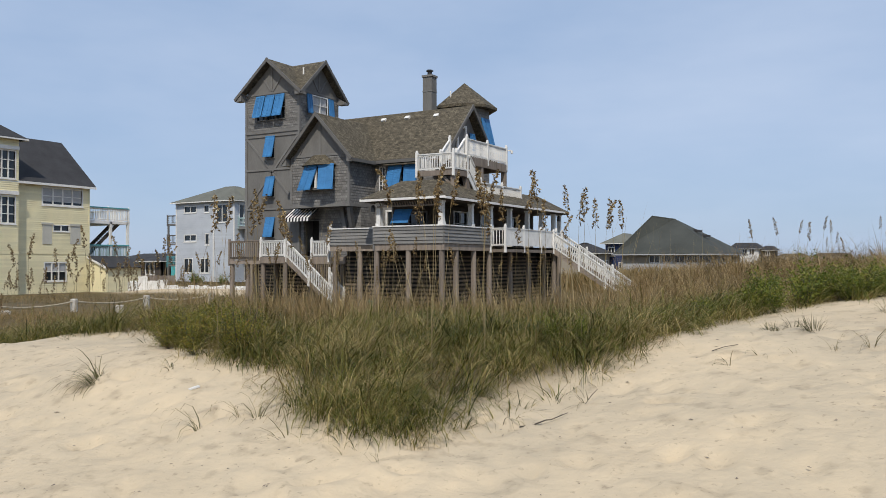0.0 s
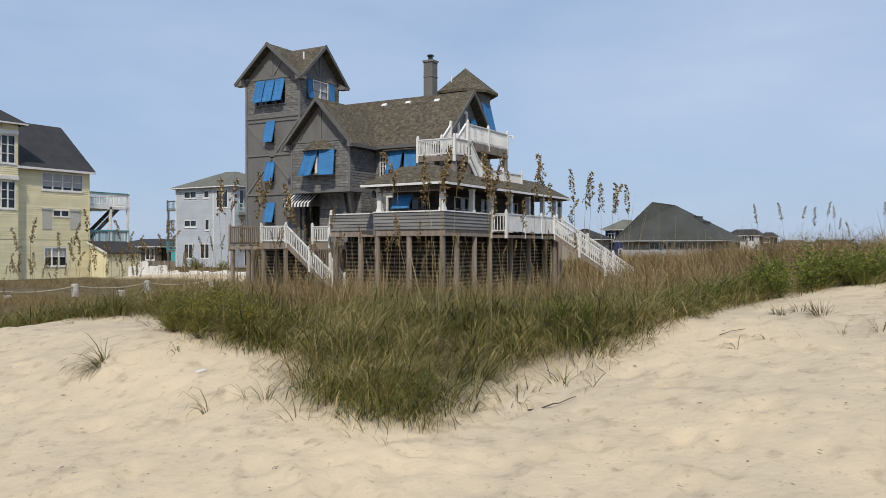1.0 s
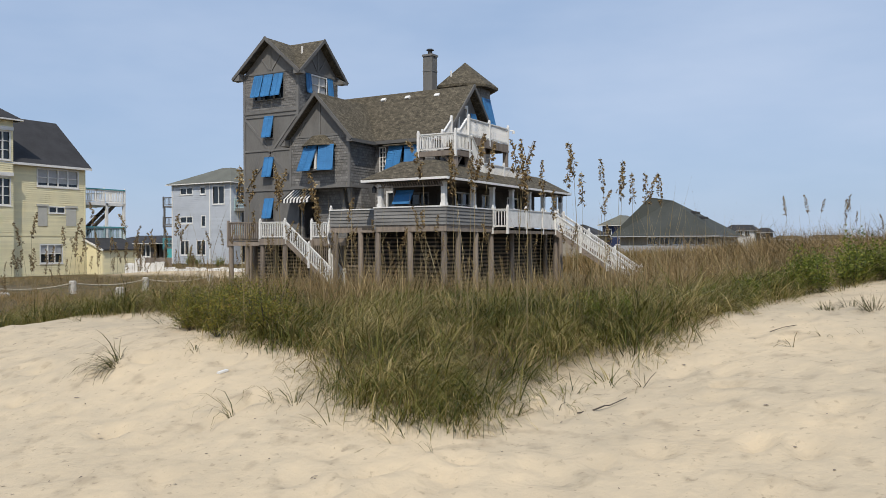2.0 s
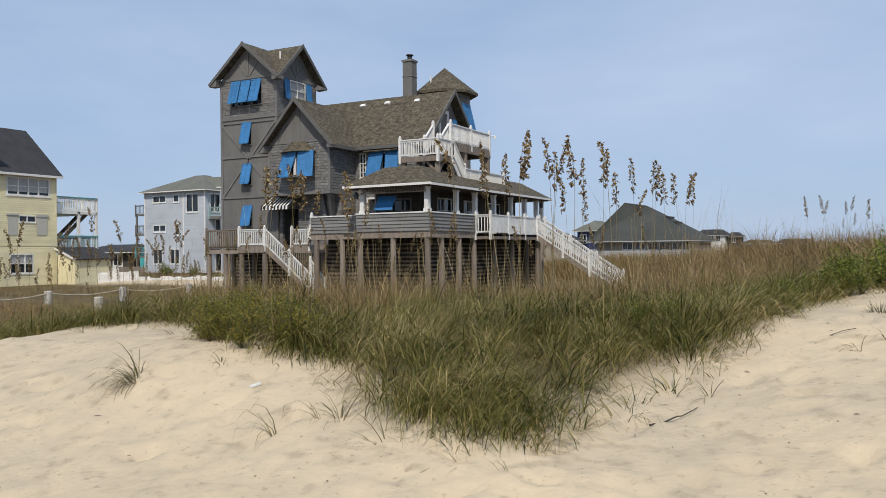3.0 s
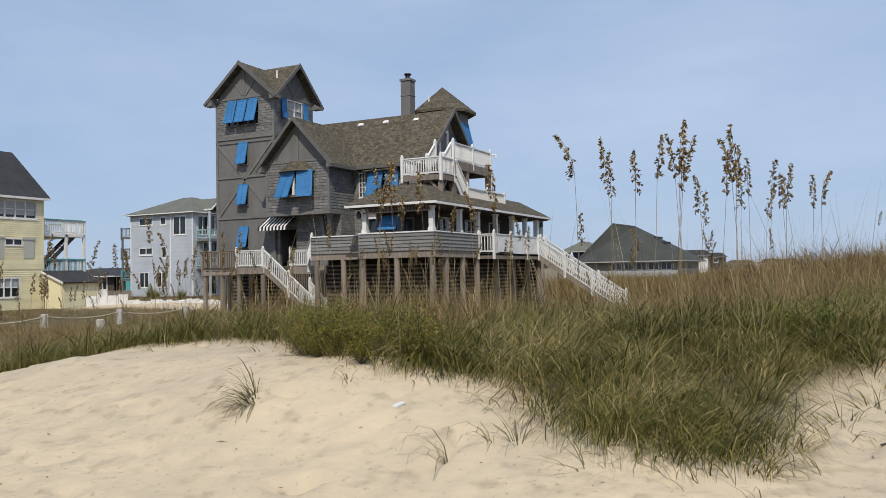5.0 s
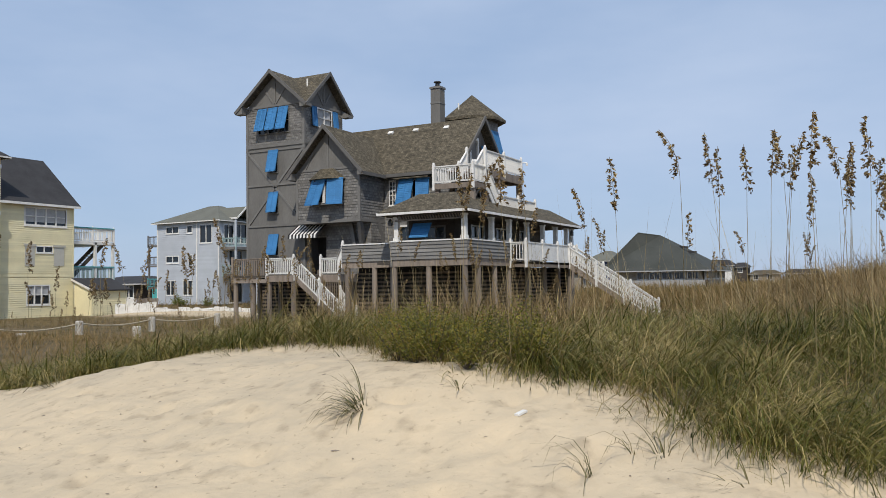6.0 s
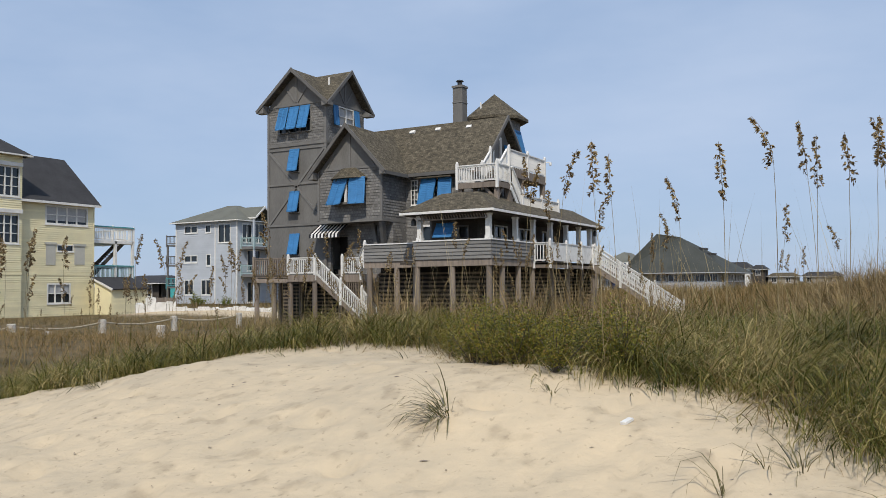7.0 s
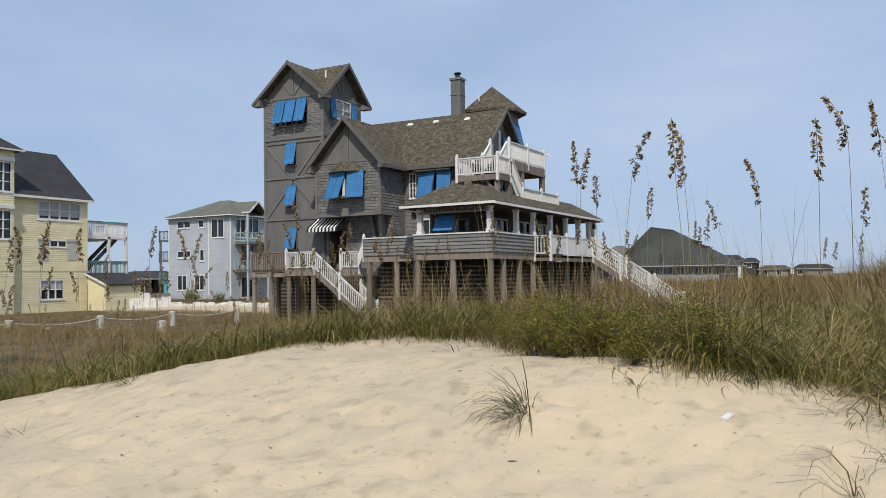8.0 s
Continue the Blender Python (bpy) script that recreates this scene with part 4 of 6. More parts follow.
def stair(a, b, width_dir, width, rise=0.19, rails=(True, True), middle=False):
    """Steps from the top edge point a down to b, with stringers; width_dir points across."""
    a, b, wd = Vector(a), Vector(b), Vector(width_dir)
    n = max(2, round((a.z - b.z) / rise))
    st = None
    for off in (0.03, width - 0.03):
        bm = bmesh.new()
        beam(bm, a + wd * off + Vector((0, 0, -0.15)), b + wd * off + Vector((0, 0, -0.02)), 0.05, 0.28)
        o = part("stringer", bm, WOOD, house)
        st = st or o
    for k in range(n):
        p = a + (b - a) * ((k + 0.5) / n)
        p.z = a.z - (a.z - b.z) * (k + 1) / n
        d = (b - a)
        d.z = 0
        run = d.length / n
        d.normalize()
        bm = bmesh.new()
        beam(bm, p - d * run * 0.55 + wd * width / 2, p + d * run * 0.55 + wd * width / 2, width, 0.04)
        part("tread", bm, WOOD, st)
    for on, off in zip(rails, (0.0, width)):
        if on:
            railing(house, a + wd * off, b + wd * off, 0.9, 0.15, middle=middle)


def build_stairs_and_decks():
    # entry deck and stair
    ze = 3.2
    bm = bmesh.new()
    box(bm, -3.0, 4.3, -1.35, 0.4, ze - 0.1, ze)
    box(bm, -3.0, 1.1, -2.65, -1.35, ze - 0.1, ze)
    part("entry_deck", bm, DARKWOOD_AND_SHADE, house)
    for b6 in ((-0.66, 1.15, -2.72, -2.65, ze - 0.36, ze - 0.02), (1.9, 4.3, -1.42, -1.35, ze - 0.4, ze - 0.02), (-3.0, -0.66, -2.72, -2.65, ze - 0.4, ze - 0.2)):
        bm = bmesh.new()
        box(bm, *b6)
        part("rim_beam", bm, WOOD, house)
    railing(house, (-0.66, -2.62, ze), (1.12, -2.62, ze), 0.88, 0.12)
    railing(house, (1.95, -1.38, ze), (3.15, -1.38, ze), 0.86, 0.12)
    railing(house, (3.15, -1.5, ze), (4.3, -2.7, 3.78), 0.88, 0.12)
    railing(house, (-3.05, -2.62, ze - 0.2), (-0.72, -2.62, ze - 0.2), 1.1, 0.15, WOOD, cap=False, width=0.06)
    stair((1.14, -2.6, ze), (4.35, -2.6, 0.62), (0, 1, 0), 1.25, rails=(True, False))
    railing(house, (3.3, -1.52, 1.52), (4.3, -1.52, 0.48), 0.9, 0.13)
    for x, y in ((-0.55, -2.55), (1.05, -2.55), (-2.9, -2.55), (-1.7, -2.55), (2.0, -1.5), (3.9, -1.1), (-2.9, -0.6)):
        bm = bmesh.new()
        tube(bm, (x, y, GZ - 0.3), (x, y, ze - 0.1), 0.14, 0.13, 9)
        part("piling", bm, WOOD, house)
    bm = bmesh.new()
    for k in range(14):
        box(bm, 2.1 + k * 0.14, 2.16 + k * 0.14, -1.4, -1.37, 1.2, 2.85)
    part("lattice", bm, WOOD, house)
    # stair down to the garden from the porch
    stair((12.85, 7.0, 3.66), (17.45, 7.0, 0.62), (0, 1, 0), 1.3, middle=True)
    # lower balcony
    zb = 7.48
    bm = bmesh.new()
    box(bm, 9.05, 11.25, -1.8, 0.1, zb - 0.08, zb)
    box(bm, 9.05, 11.25, -1.8, -1.74, zb - 0.26, zb - 0.08)
    box(bm, 11.19, 11.25, -1.74, 0.1, zb - 0.26, zb - 0.08)
    part("lower_balcony", bm, WOOD, house)
    railing(house, (9.07, -1.76, zb), (11.2, -1.76, zb), 0.84, 0.13)
    railing(house, (11.2, -1.76, zb), (11.2, -0.35, zb), 0.84, 0.13)
    railing(house, (9.07, -1.76, zb), (9.07, 0.0, zb), 0.84, 0.13)
    for x, y in ((9.2, -1.6), (11.1, -1.6), (11.1, -0.1), (9.2, -0.1)):
        bm = bmesh.new()
        box(bm, x - 0.1, x + 0.1, y - 0.1, y + 0.1, 6.4, zb - 0.05)
        part("balcony_post", bm, WOOD, house)
    for a, b in (((10.5, -1.6, zb - 0.25), (11.05, -1.6, zb - 0.8)), ((11.1, -1.0, zb - 0.25), (11.1, -1.55, zb - 0.8))):
        bm = bmesh.new()
        beam(bm, a, b, 0.09, 0.12)
        part("knee_brace", bm, WOOD, house)
    # upper balcony
    zu = 8.3
    bm = bmesh.new()
    box(bm, 8.5, 11.25, -0.4, 4.25, zu - 0.08, zu)
    box(bm, 11.19, 11.25, -0.4, 4.25, zu - 0.42, zu - 0.08)
    box(bm, 8.5, 11.19, 4.19, 4.25, zu - 0.42, zu - 0.08)
    part("upper_balcony", bm, WOOD, house)
    railing(house, (11.2, -0.38, zu), (11.2, 4.2, zu), 0.88, 0.13)
    railing(house, (8.7, 4.2, zu), (11.2, 4.2, zu), 0.88, 0.13)
    railing(house, (10.2, -1.3, zb), (10.2, -0.38, zu), 0.9, 0.14)
    railing(house, (11.1, -1.3, zb), (11.1, -0.38, zu), 0.9, 0.14)
    for k in range(4):
        bm = bmesh.new()
        y = -1.25 + k * 0.23
        box(bm, 10.2, 11.1, y, y + 0.26, zb + 0.16 * (k + 1), zb + 0.16 * (k + 1) + 0.04)
        part("tread", bm, WOOD, house)
    for x, y in ((11.1, 1.3), (11.1, 4.1), (9.0, 4.1), (11.1, -0.3)):
        bm = bmesh.new()
        box(bm, x - 0.12, x + 0.12, y - 0.12, y + 0.12, 6.3, zu - 0.05)
        part("balcony_post", bm, WOOD, house)
    # stair from the lower balcony onto the porch roof and its deck rail
    railing(house, (11.3, -0.3, zb), (11.3, 0.95, 6.25), 0.85, 0.14)
    bm = bmesh.new()
    beam(bm, (11.25, -0.3, zb - 0.15), (11.25, 0.95, 6.1), 0.05, 0.25)
    part("stringer", bm, WHITE, house)
    railing(house, (11.35, 0.95, 6.35), (11.35, 5.75, 6.35), 0.68, 0.13)
    bm = bmesh.new()
    box(bm, 11.3, 11.4, 0.95, 5.75, 6.3, 6.5)
    part("deck_kerb", bm, WOOD, house)
    bm = bmesh.new()
    tube(bm, (11.28, 4.25, 9.1), (11.5, 4.3, 9.1), 0.03, 0.03, 6)
    tube(bm, (11.5, 4.3, 8.93), (11.5, 4.3, 9.08), 0.07, 0.07, 8)
    part("flood_lamp", bm, WHITE, house, "small white lamp fixed to the balcony corner")


build_tower()
build_front_gable()
build_main()
build_porch()
build_stairs_and_decks()


# ---------- neighbouring houses ----------
def build_yellow():
    g = 0.32
    h = thing("yellow_house", (-32, 4, g), "pale yellow clapboard house with a charcoal shingle roof", "house")
    X = -28.5
    ops = [(2.75, 6.2, 7.55, 8.8), (2.7, 3.5, 4.35, 5.9), (5.15, 6.05, 4.4, 5.85), (3.7, 5.0, 5.45, 5.85), (2.95, 4.75, 1.5, 2.85)]
    wall(h, "x", X, -0.2, 6.9, g, 9.1, ops, 0.16, YELLOW, lap=0.045)
    window(h, "x", X, *ops[0], cols=4, rows=2, frame=0.12, blind=0.85)
    window(h, "x", X, *ops[4], cols=3, rows=2, frame=0.1, blind=0.5)
    window(h, "x", X, *ops[3], cols=2, rows=1, frame=0.08)
    for o in ops[1:3]:
        bm = bmesh.new()
        wbox(bm, "x", X, *o, -0.05, 0.07)
        wbox(bm, "x", X, o[0] - 0.1, o[1] + 0.1, o[3], o[3] + 0.16, -0.02, 0.12)
        part("storm_panel", bm, STORM, h)
    bm = bmesh.new()
    wbox(bm, "x", X, 0.95, 6.95, 3.55, 3.75, 0, 0.06)
    part("belt_board", bm, YELLOW, h)
    # end wall and back
    bm = bmesh.new()
    prism(bm, [(X - 0.01, 6.9, g), (X - 0.01, 6.9, 9.1), (X - 3.6, 6.9, 12.4), (X - 9, 6.9, 9.1), (X - 9, 6.9, g)], (0, -0.2, 0))
    part("end_wall", bm, YELLOW, h)
    bm = bmesh.new()
    box(bm, X - 9, X - 8.8, -14, 6.7, g, 9.1)
    box(bm, X - 8.8, X - 0.2, -14, -13.8, g, 9.1)
    part("wall", bm, YELLOW, h)
    gable_roof_y(h, X - 4.2, 13.2, X + 0.45, X - 9.3, 9.15, -14.2, 7.25, DARKROOF, trim=WHITE)
    # taller bay that stands forward
    B = X + 0.45
    ops = [(-1.9, 0.15, 9.3, 11.3), (-1.9, 0.15, 5.9, 7.9)]
    wall(h, "x", B, -6.5, 0.45, g, 12.3, ops, 0.16, YELLOW, lap=0.045)
    for o in ops:
        window(h, "x", B, *o, cols=4, rows=3, frame=0.1)
        bm = bmesh.new()
        wbox(bm, "x", B, o[0] - 0.2, o[1] + 0.25, o[3] + 0.12, o[3] + 0.4, 0, 0.2)
        part("shutter_box", bm, WHITE, h)
    bm = bmesh.new()
    box(bm, X - 4, B - 0.16, 0.29, 0.45, g, 12.3)
    box(bm, X - 4, B - 0.16, -6.5, -6.34, g, 12.3)
    part("wall", bm, YELLOW, h)
    hip_roof(h, X - 6.5, B + 0.5, -7.0, 0.95, 12.3, 3.5, 2.6, DARKROOF, trim=WHITE)
    bm = bmesh.new()
    wbox(bm, "x", B, -6.5, 0.48, 3.55, 3.75, 0, 0.06)
    part("belt_board", bm, YELLOW, h)
    for a in (6.84,):
        bm = bmesh.new()
        box(bm, X - 0.05, X + 0.05, a, a + 0.1, g, 9.1)
        part("corner_board", bm, YELLOW, h)
    # side balconies with an outside stair
    for z, mt in ((6.45, WHITE), (3.25, TEAL)):
        bm = bmesh.new()
        box(bm, X - 6, X - 0.3, 6.9, 11.2, z - 0.25, z)
        part("balcony", bm, mt if z < 4 else WHITE, h)
        railing(h, (X - 0.35, 6.95, z), (X - 0.35, 11.1, z), 1.05, 0.16, WHITE if z > 4 else AQUA)
        railing(h, (X - 6, 11.1, z), (X - 0.35, 11.1, z), 1.05, 0.16, WHITE)
        bm = bmesh.new()
        beam(bm, (X - 0.33, 6.95, z + 1.12), (X - 0.33, 11.1, z + 1.12), 0.16, 0.09)
        part("cap_rail", bm, TEAL, h)
    for y in (9.3, 11.05):
        bm = bmesh.new()
        box(bm, X - 0.5, X - 0.3, y - 0.1, y + 0.1, g, 6.4)
        part("balcony_post", bm, WHITE, h)
    bm = bmesh.new()
    for off in (-0.45, 0.45):
        beam(bm, (X - 1.2 + off, 7.2, 3.4), (X - 1.2 + off, 10.4, 6.3), 0.06, 0.3)
    stairs = part("outside_stair", bm, DARKWOOD_AND_SHADE, h)
    for k in range(15):
        bm = bmesh.new()
        box(bm, X - 1.65, X - 0.75, 7.25 + k * 0.213, 7.5 + k * 0.213, 3.5 + k * 0.193, 3.54 + k * 0.193)
        part("tread", bm, WOOD, stairs)
    # lean-to shed
    s = thing("garden_shed", (X + 1.4, 9, g), "small pale yellow lean-to shed with a dark roof", "shed")
    wall(s, "x", X + 2.2, 7.0, 10.3, g, 2.5, (), 0.16, YELLOW, lap=0.045)
    bm = bmesh.new()
    prism(bm, [(X + 0.2, 7.0, g), (X + 2.2, 7.0, g), (X + 2.2, 7.0, 2.5), (X + 0.2, 7.0, 3.3)], (0, -0.12, 0))
    part("end_wall", bm, YELLOW, s)
    bm = bmesh.new()
    box(bm, X + 0.2, X + 2.1, 10.2, 10.3, g, 2.5)
    part("wall", bm, YELLOW, s)
    bm = bmesh.new()
    slab(bm, [(X, 6.7, 3.45), (X, 10.55, 3.45), (X + 2.5, 10.55, 2.5), (X + 2.5, 6.7, 2.5)], 0.1)
    part("roof", bm, DARKROOF, s)
    bm = bmesh.new()
    beam(bm, (X, 6.72, 3.36), (X + 2.5, 6.72, 2.42), 0.06, 0.16)
    part("fascia", bm, WHITE, s)


def build_paleblue():
    g = 0.6
    h = thing("pale_blue_house", (-41, 36, g), "pale blue-grey three-storey house with white trim and side balconies", "house")
    x0, x1, y0, y1 = -46.4, -36.8, 32.0, 41.0
    ops = [(-44.9, -43.0, 8.85, 9.5), (-44.9, -43.0, 5.4, 6.1), (-44.9, -43.6, 1.7, 3.3), (-42.2, -40.9, 1.7, 3.3), (-41.6, -40.9, 8.8, 9.6), (-41.4, -40.9, 5.0, 6.2), (-39.6, -37.9, 7.6, 9.6)]
    wall(h, "y", y0, x0, x1, g, 9.95, ops, 0.22, PALEBLUE)
    for o in ops:
        window(h, "y", y0, *o, cols=2 if o[1] - o[0] > 0.8 else 1, rows=1, frame=0.1)
    ops = [(32.8, 34.2, 7.6, 9.6), (34.6, 36.4, 7.6, 9.7), (33.6, 35.6, 4.4, 6.6), (33.6, 35.6, 0.8, 3.0)]
    wall(h, "x", x1, y0, y1, g, 9.95, ops, 0.22, PALEBLUE)
    for o in ops:
        window(h, "x", x1, *o, cols=2, rows=1, frame=0.1)
    bm = bmesh.new()
    box(bm, x0, x0 + 0.2, y0 + 0.2, y1, g, 9.95)
    box(bm, x0 + 0.2, x1 - 0.2, y1 - 0.2, y1, g, 9.95)
    part("wall", bm, PALEBLUE, h)
    for x in (x0, -40.2, x1 - 0.12):
        bm = bmesh.new()
        box(bm, x, x + 0.14, y0 - 0.07, y0 + 0.02, g, 9.95)
        part("corner_board", bm, WHITE, h)
    hip_roof(h, x0 - 0.5, x1 + 0.5, y0 - 0.5, y1 + 0.5, 10.05, 4.6, 2.1, GREYROOF, trim=WHITE)
    gable_roof_x(h, 35.5, 11.75, 34.0, 37.0, 10.45, -41, x1 + 0.9, GREYROOF, trim=WHITE)
    for z in (7.0, 3.9):
        bm = bmesh.new()
        box(bm, x1, x1 + 2.0, y0 + 0.5, y1, z - 0.3, z)
        part("balcony", bm, TRIM, h)
        railing(h, (x1 + 2.0, y0 + 0.5, z), (x1 + 2.0, y1, z), 1.0, 0.2, AQUA)
        railing(h, (x1 + 0.1, y0 + 0.5, z), (x1 + 2.0, y0 + 0.5, z), 1.0, 0.2, AQUA)
    for y in (y0 + 0.6, 36, 40.5):
        bm = bmesh.new()
        box(bm, x1 + 1.8, x1 + 2.0, y - 0.1, y + 0.1, g - 0.2, 10)
        part("balcony_post", bm, PALEBLUE, h)
    # stacked decks at the far end
    for z in (2.6, 5.2, 7.6):
        bm = bmesh.new()
        box(bm, x0 - 2.2, x0, y0 + 0.6, y0 + 3, z - 0.2, z)
        part("side_deck", bm, TRIM, h)
        railing(h, (x0 - 2.2, y0 + 0.6, z), (x0, y0 + 0.6, z), 1.0, 0.2, TRIM if z > 3 else TEAL, cap=False)
    bm = bmesh.new()
    for k in range(7):
        box(bm, x0 - 1.55 + k * 0.21, x0 - 1.36 + k * 0.21, y0 + 0.62, y0 + 0.66, g, 2.4)
    part("storage_door", bm, TURQUOISE, h, "turquoise boarded door under the deck")
    for x in (x0 - 2.1, x0 - 0.3):
        bm = bmesh.new()
        box(bm, x - 0.09, x + 0.09, y0 + 0.6, y0 + 0.78, g - 0.2, 7.6)
        part("deck_post", bm, TRIM, h)


def simple_house(name, x0, x1, y0, y1, g, ze, rise, inset, wall_mat, roof_mat, label, wins=()):
    h = thing(name, ((x0 + x1) / 2, (y0 + y1) / 2, g), label, "house")
    wall(h, "y", y0, x0, x1, g, ze, [w[1:] for w in wins if w[0] == "y"], 0, wall_mat)
    wall(h, "x", x1, y0, y1, g, ze, [w[1:] for w in wins if w[0] == "x"], 0, wall_mat)
    bm = bmesh.new()
    box(bm, x0, x0 + 0.2, y0 + 0.2, y1, g, ze)
    box(bm, x0 + 0.2, x1 - 0.2, y1 - 0.2, y1, g, ze)
    part("wall", bm, wall_mat, h)
    for w in wins:
        window(h, w[0], y0 if w[0] == "y" else x1, *w[1:], cols=2, rows=1, frame=0.15)
    hip_roof(h, x0 - 0.8, x1 + 0.8, y0 - 0.8, y1 + 0.8, ze, inset, rise, roof_mat, trim=WHITE)
    return h


build_yellow()
build_paleblue()
gh = thing("green_roofed_house", (-1.5, 89, 0.4), "low building under a broad dark green hipped roof", "house")
gops = [(79.6 + k * 2.3, 81.2 + k * 2.3, 2.75, 3.65) for k in range(7)]
wall(gh, "x", 6.9, 78.6, 96.0, 0.4, 4.0, gops, 0, TAN)
for o in gops:
    window(gh, "x", 6.9, *o, cols=2, rows=1, frame=0.1)
gops = [(-2.2 + k * 1.75, -0.9 + k * 1.75, 2.75, 3.65) for k in range(5)]
wall(gh, "y", 78.6, -6.2, 6.9, 0.4, 4.0, gops, 0, TAN)
for o in gops:
    window(gh, "y", 78.6, *o, cols=2, rows=1, frame=0.1)
bm = bmesh.new()
box(bm, -6.4, 7.1, 78.3, 78.597, 0.4, 2.62)
part("plinth", bm, CURTAIN, gh, "pale rendered plinth")
C4 = [(-7.3, 77.4, 3.95), (7.9, 77.4, 3.95), (7.9, 97.2, 3.95), (-7.3, 97.2, 3.95)]
R0, R1 = (-3.0, 82.5, 9.65), (-0.2, 84.5, 9.2)
for pts in ((C4[0], C4[1], R1), (C4[0], R1, R0), (C4[1], C4[2], R1), (C4[2], C4[3], R0), (C4[2], R0, R1), (C4[3], C4[0], R0)):
    bm = bmesh.new()
    slab(bm, pts, 0.15)
    part("roof", bm, GREENROOF, gh)
for a, b in zip(C4, C4[1:] + C4[:1]):
    bm = bmesh.new()
    beam(bm, (a[0], a[1], 3.86), (b[0], b[1], 3.86), 0.1, 0.14)
    part("fascia", bm, CURTAIN, gh)
for u, v in ((0.28, 0.12), (0.42, 0.16)):
    a = Vector(R1).lerp(Vector(C4[1]), u).lerp(Vector(C4[2]), v)
    bm = bmesh.new()
    beam(bm, a + Vector((-0.2, 0, 0.15)), a + Vector((1.0, 0.3, 0.0)), 0.7, 0.3)
    part("roof_vent", bm, DARKROOF, gh)
simple_house("navy_house", -18.6, -13.4, 107, 116, 0.4, 6.2, 1.9, 3.3, NAVY, GREYROOF, "navy blue house with white windows and grey roof", [("y", -18.0, -17.0, 4.0, 5.4), ("y", -15.2, -14.2, 4.0, 5.4), ("y", -16.0, -15.0, 1.2, 2.6), ("x", 108, 109.5, 1.2, 2.6)])
simple_house("distant_house", -32.0, -21.0, 287, 298, 0.4, 7.6, 2.3, 3.0, WHITE, DARKROOF, "distant white house with a dark roof", [("y", -27, -25.5, 5.4, 7.4), ("y", -24.5, -23, 5.4, 7.4)])
simple_house("distant_house", -20.6, -16.0, 289, 297, 0.4, 7.0, 1.7, 2.0, DARKWOOD_AND_SHADE, DARKROOF, "distant dark timber house", [("y", -19.2, -17.8, 5.0, 6.6)])
simple_house("distant_house", -15.2, -5.0, 291, 298, 0.4, 4.3, 1.4, 2.5, TAN, SHINGLE, "distant low tan house with a brown roof", [("y", -14, -12.5, 2.2, 3.8), ("y", -9, -7.5, 2.2, 3.8)])
simple_house("distant_house", -3.3, 9.5, 292, 299, 0.4, 4.3, 1.6, 2.5, TAN, DARKROOF, "distant long house with a dark grey roof", [("y", -2, -0.5, 2.2, 3.8), ("y", 5, 6.5, 2.2, 3.8)])
simple_house("distant_house", -24.5, -17.5, 100, 106, 0.4, 4.4, 1.9, 4.0, TAN, DARKROOF, "distant house with a dark hipped roof behind the stairs", [("x", 101, 102.5, 1.6, 3.0), ("x", 103.5, 105, 1.6, 3.0)])
simple_house("distant_house", -64.0, -53.5, 36, 44, 0.4, 3.1, 1.0, 4.0, DARKWOOD_AND_SHADE, DARKROOF, "low dark timber house behind the sand drive", [("y", -62.5, -61, 1.4, 2.8), ("y", -59.5, -58, 1.4, 2.8), ("y", -56.5, -55, 1.4, 2.8)])


def utility_pole(x, y, h, label):
    e = thing("utility_pole", (x, y, 0.4), label, "utility pole", "utility poles along the far road")
    bm = bmesh.new()
    tube(bm, (x, y, 0.2), (x, y, h), 0.16, 0.11, 8)
    part("mast", bm, DARKWOOD_AND_SHADE, e)
    bm = bmesh.new()
    beam(bm, (x - 0.9, y + 0.9, h - 0.6), (x + 0.9, y - 0.9, h - 0.6), 0.1, 0.12)
    part("crossarm", bm, DARKWOOD_AND_SHADE, e)


for u in range(3):
    utility_pole(-75 + u * 17, 62 + u * 24, 9.0, "weathered timber utility pole with a crossarm")
cables = thing("overhead_cables", (-66, 74, 8.4), "thin dark cables strung between the utility poles", "cable")
for k, dz in enumerate((8.45, 8.1, 7.6)):
    for u in range(2):
        a, b = Vector((-75 + u * 17, 62 + u * 24, dz)), Vector((-58 + u * 17, 86 + u * 24, dz))
        bm = bmesh.new()
        tube_path(bm, [a.lerp(b, i / 10) - Vector((0, 0, 0.7 * 4 * (i / 10) * (1 - i / 10))) for i in range(11)], [0.02] * 11, 4)
        part("cable", bm, METAL, cables)


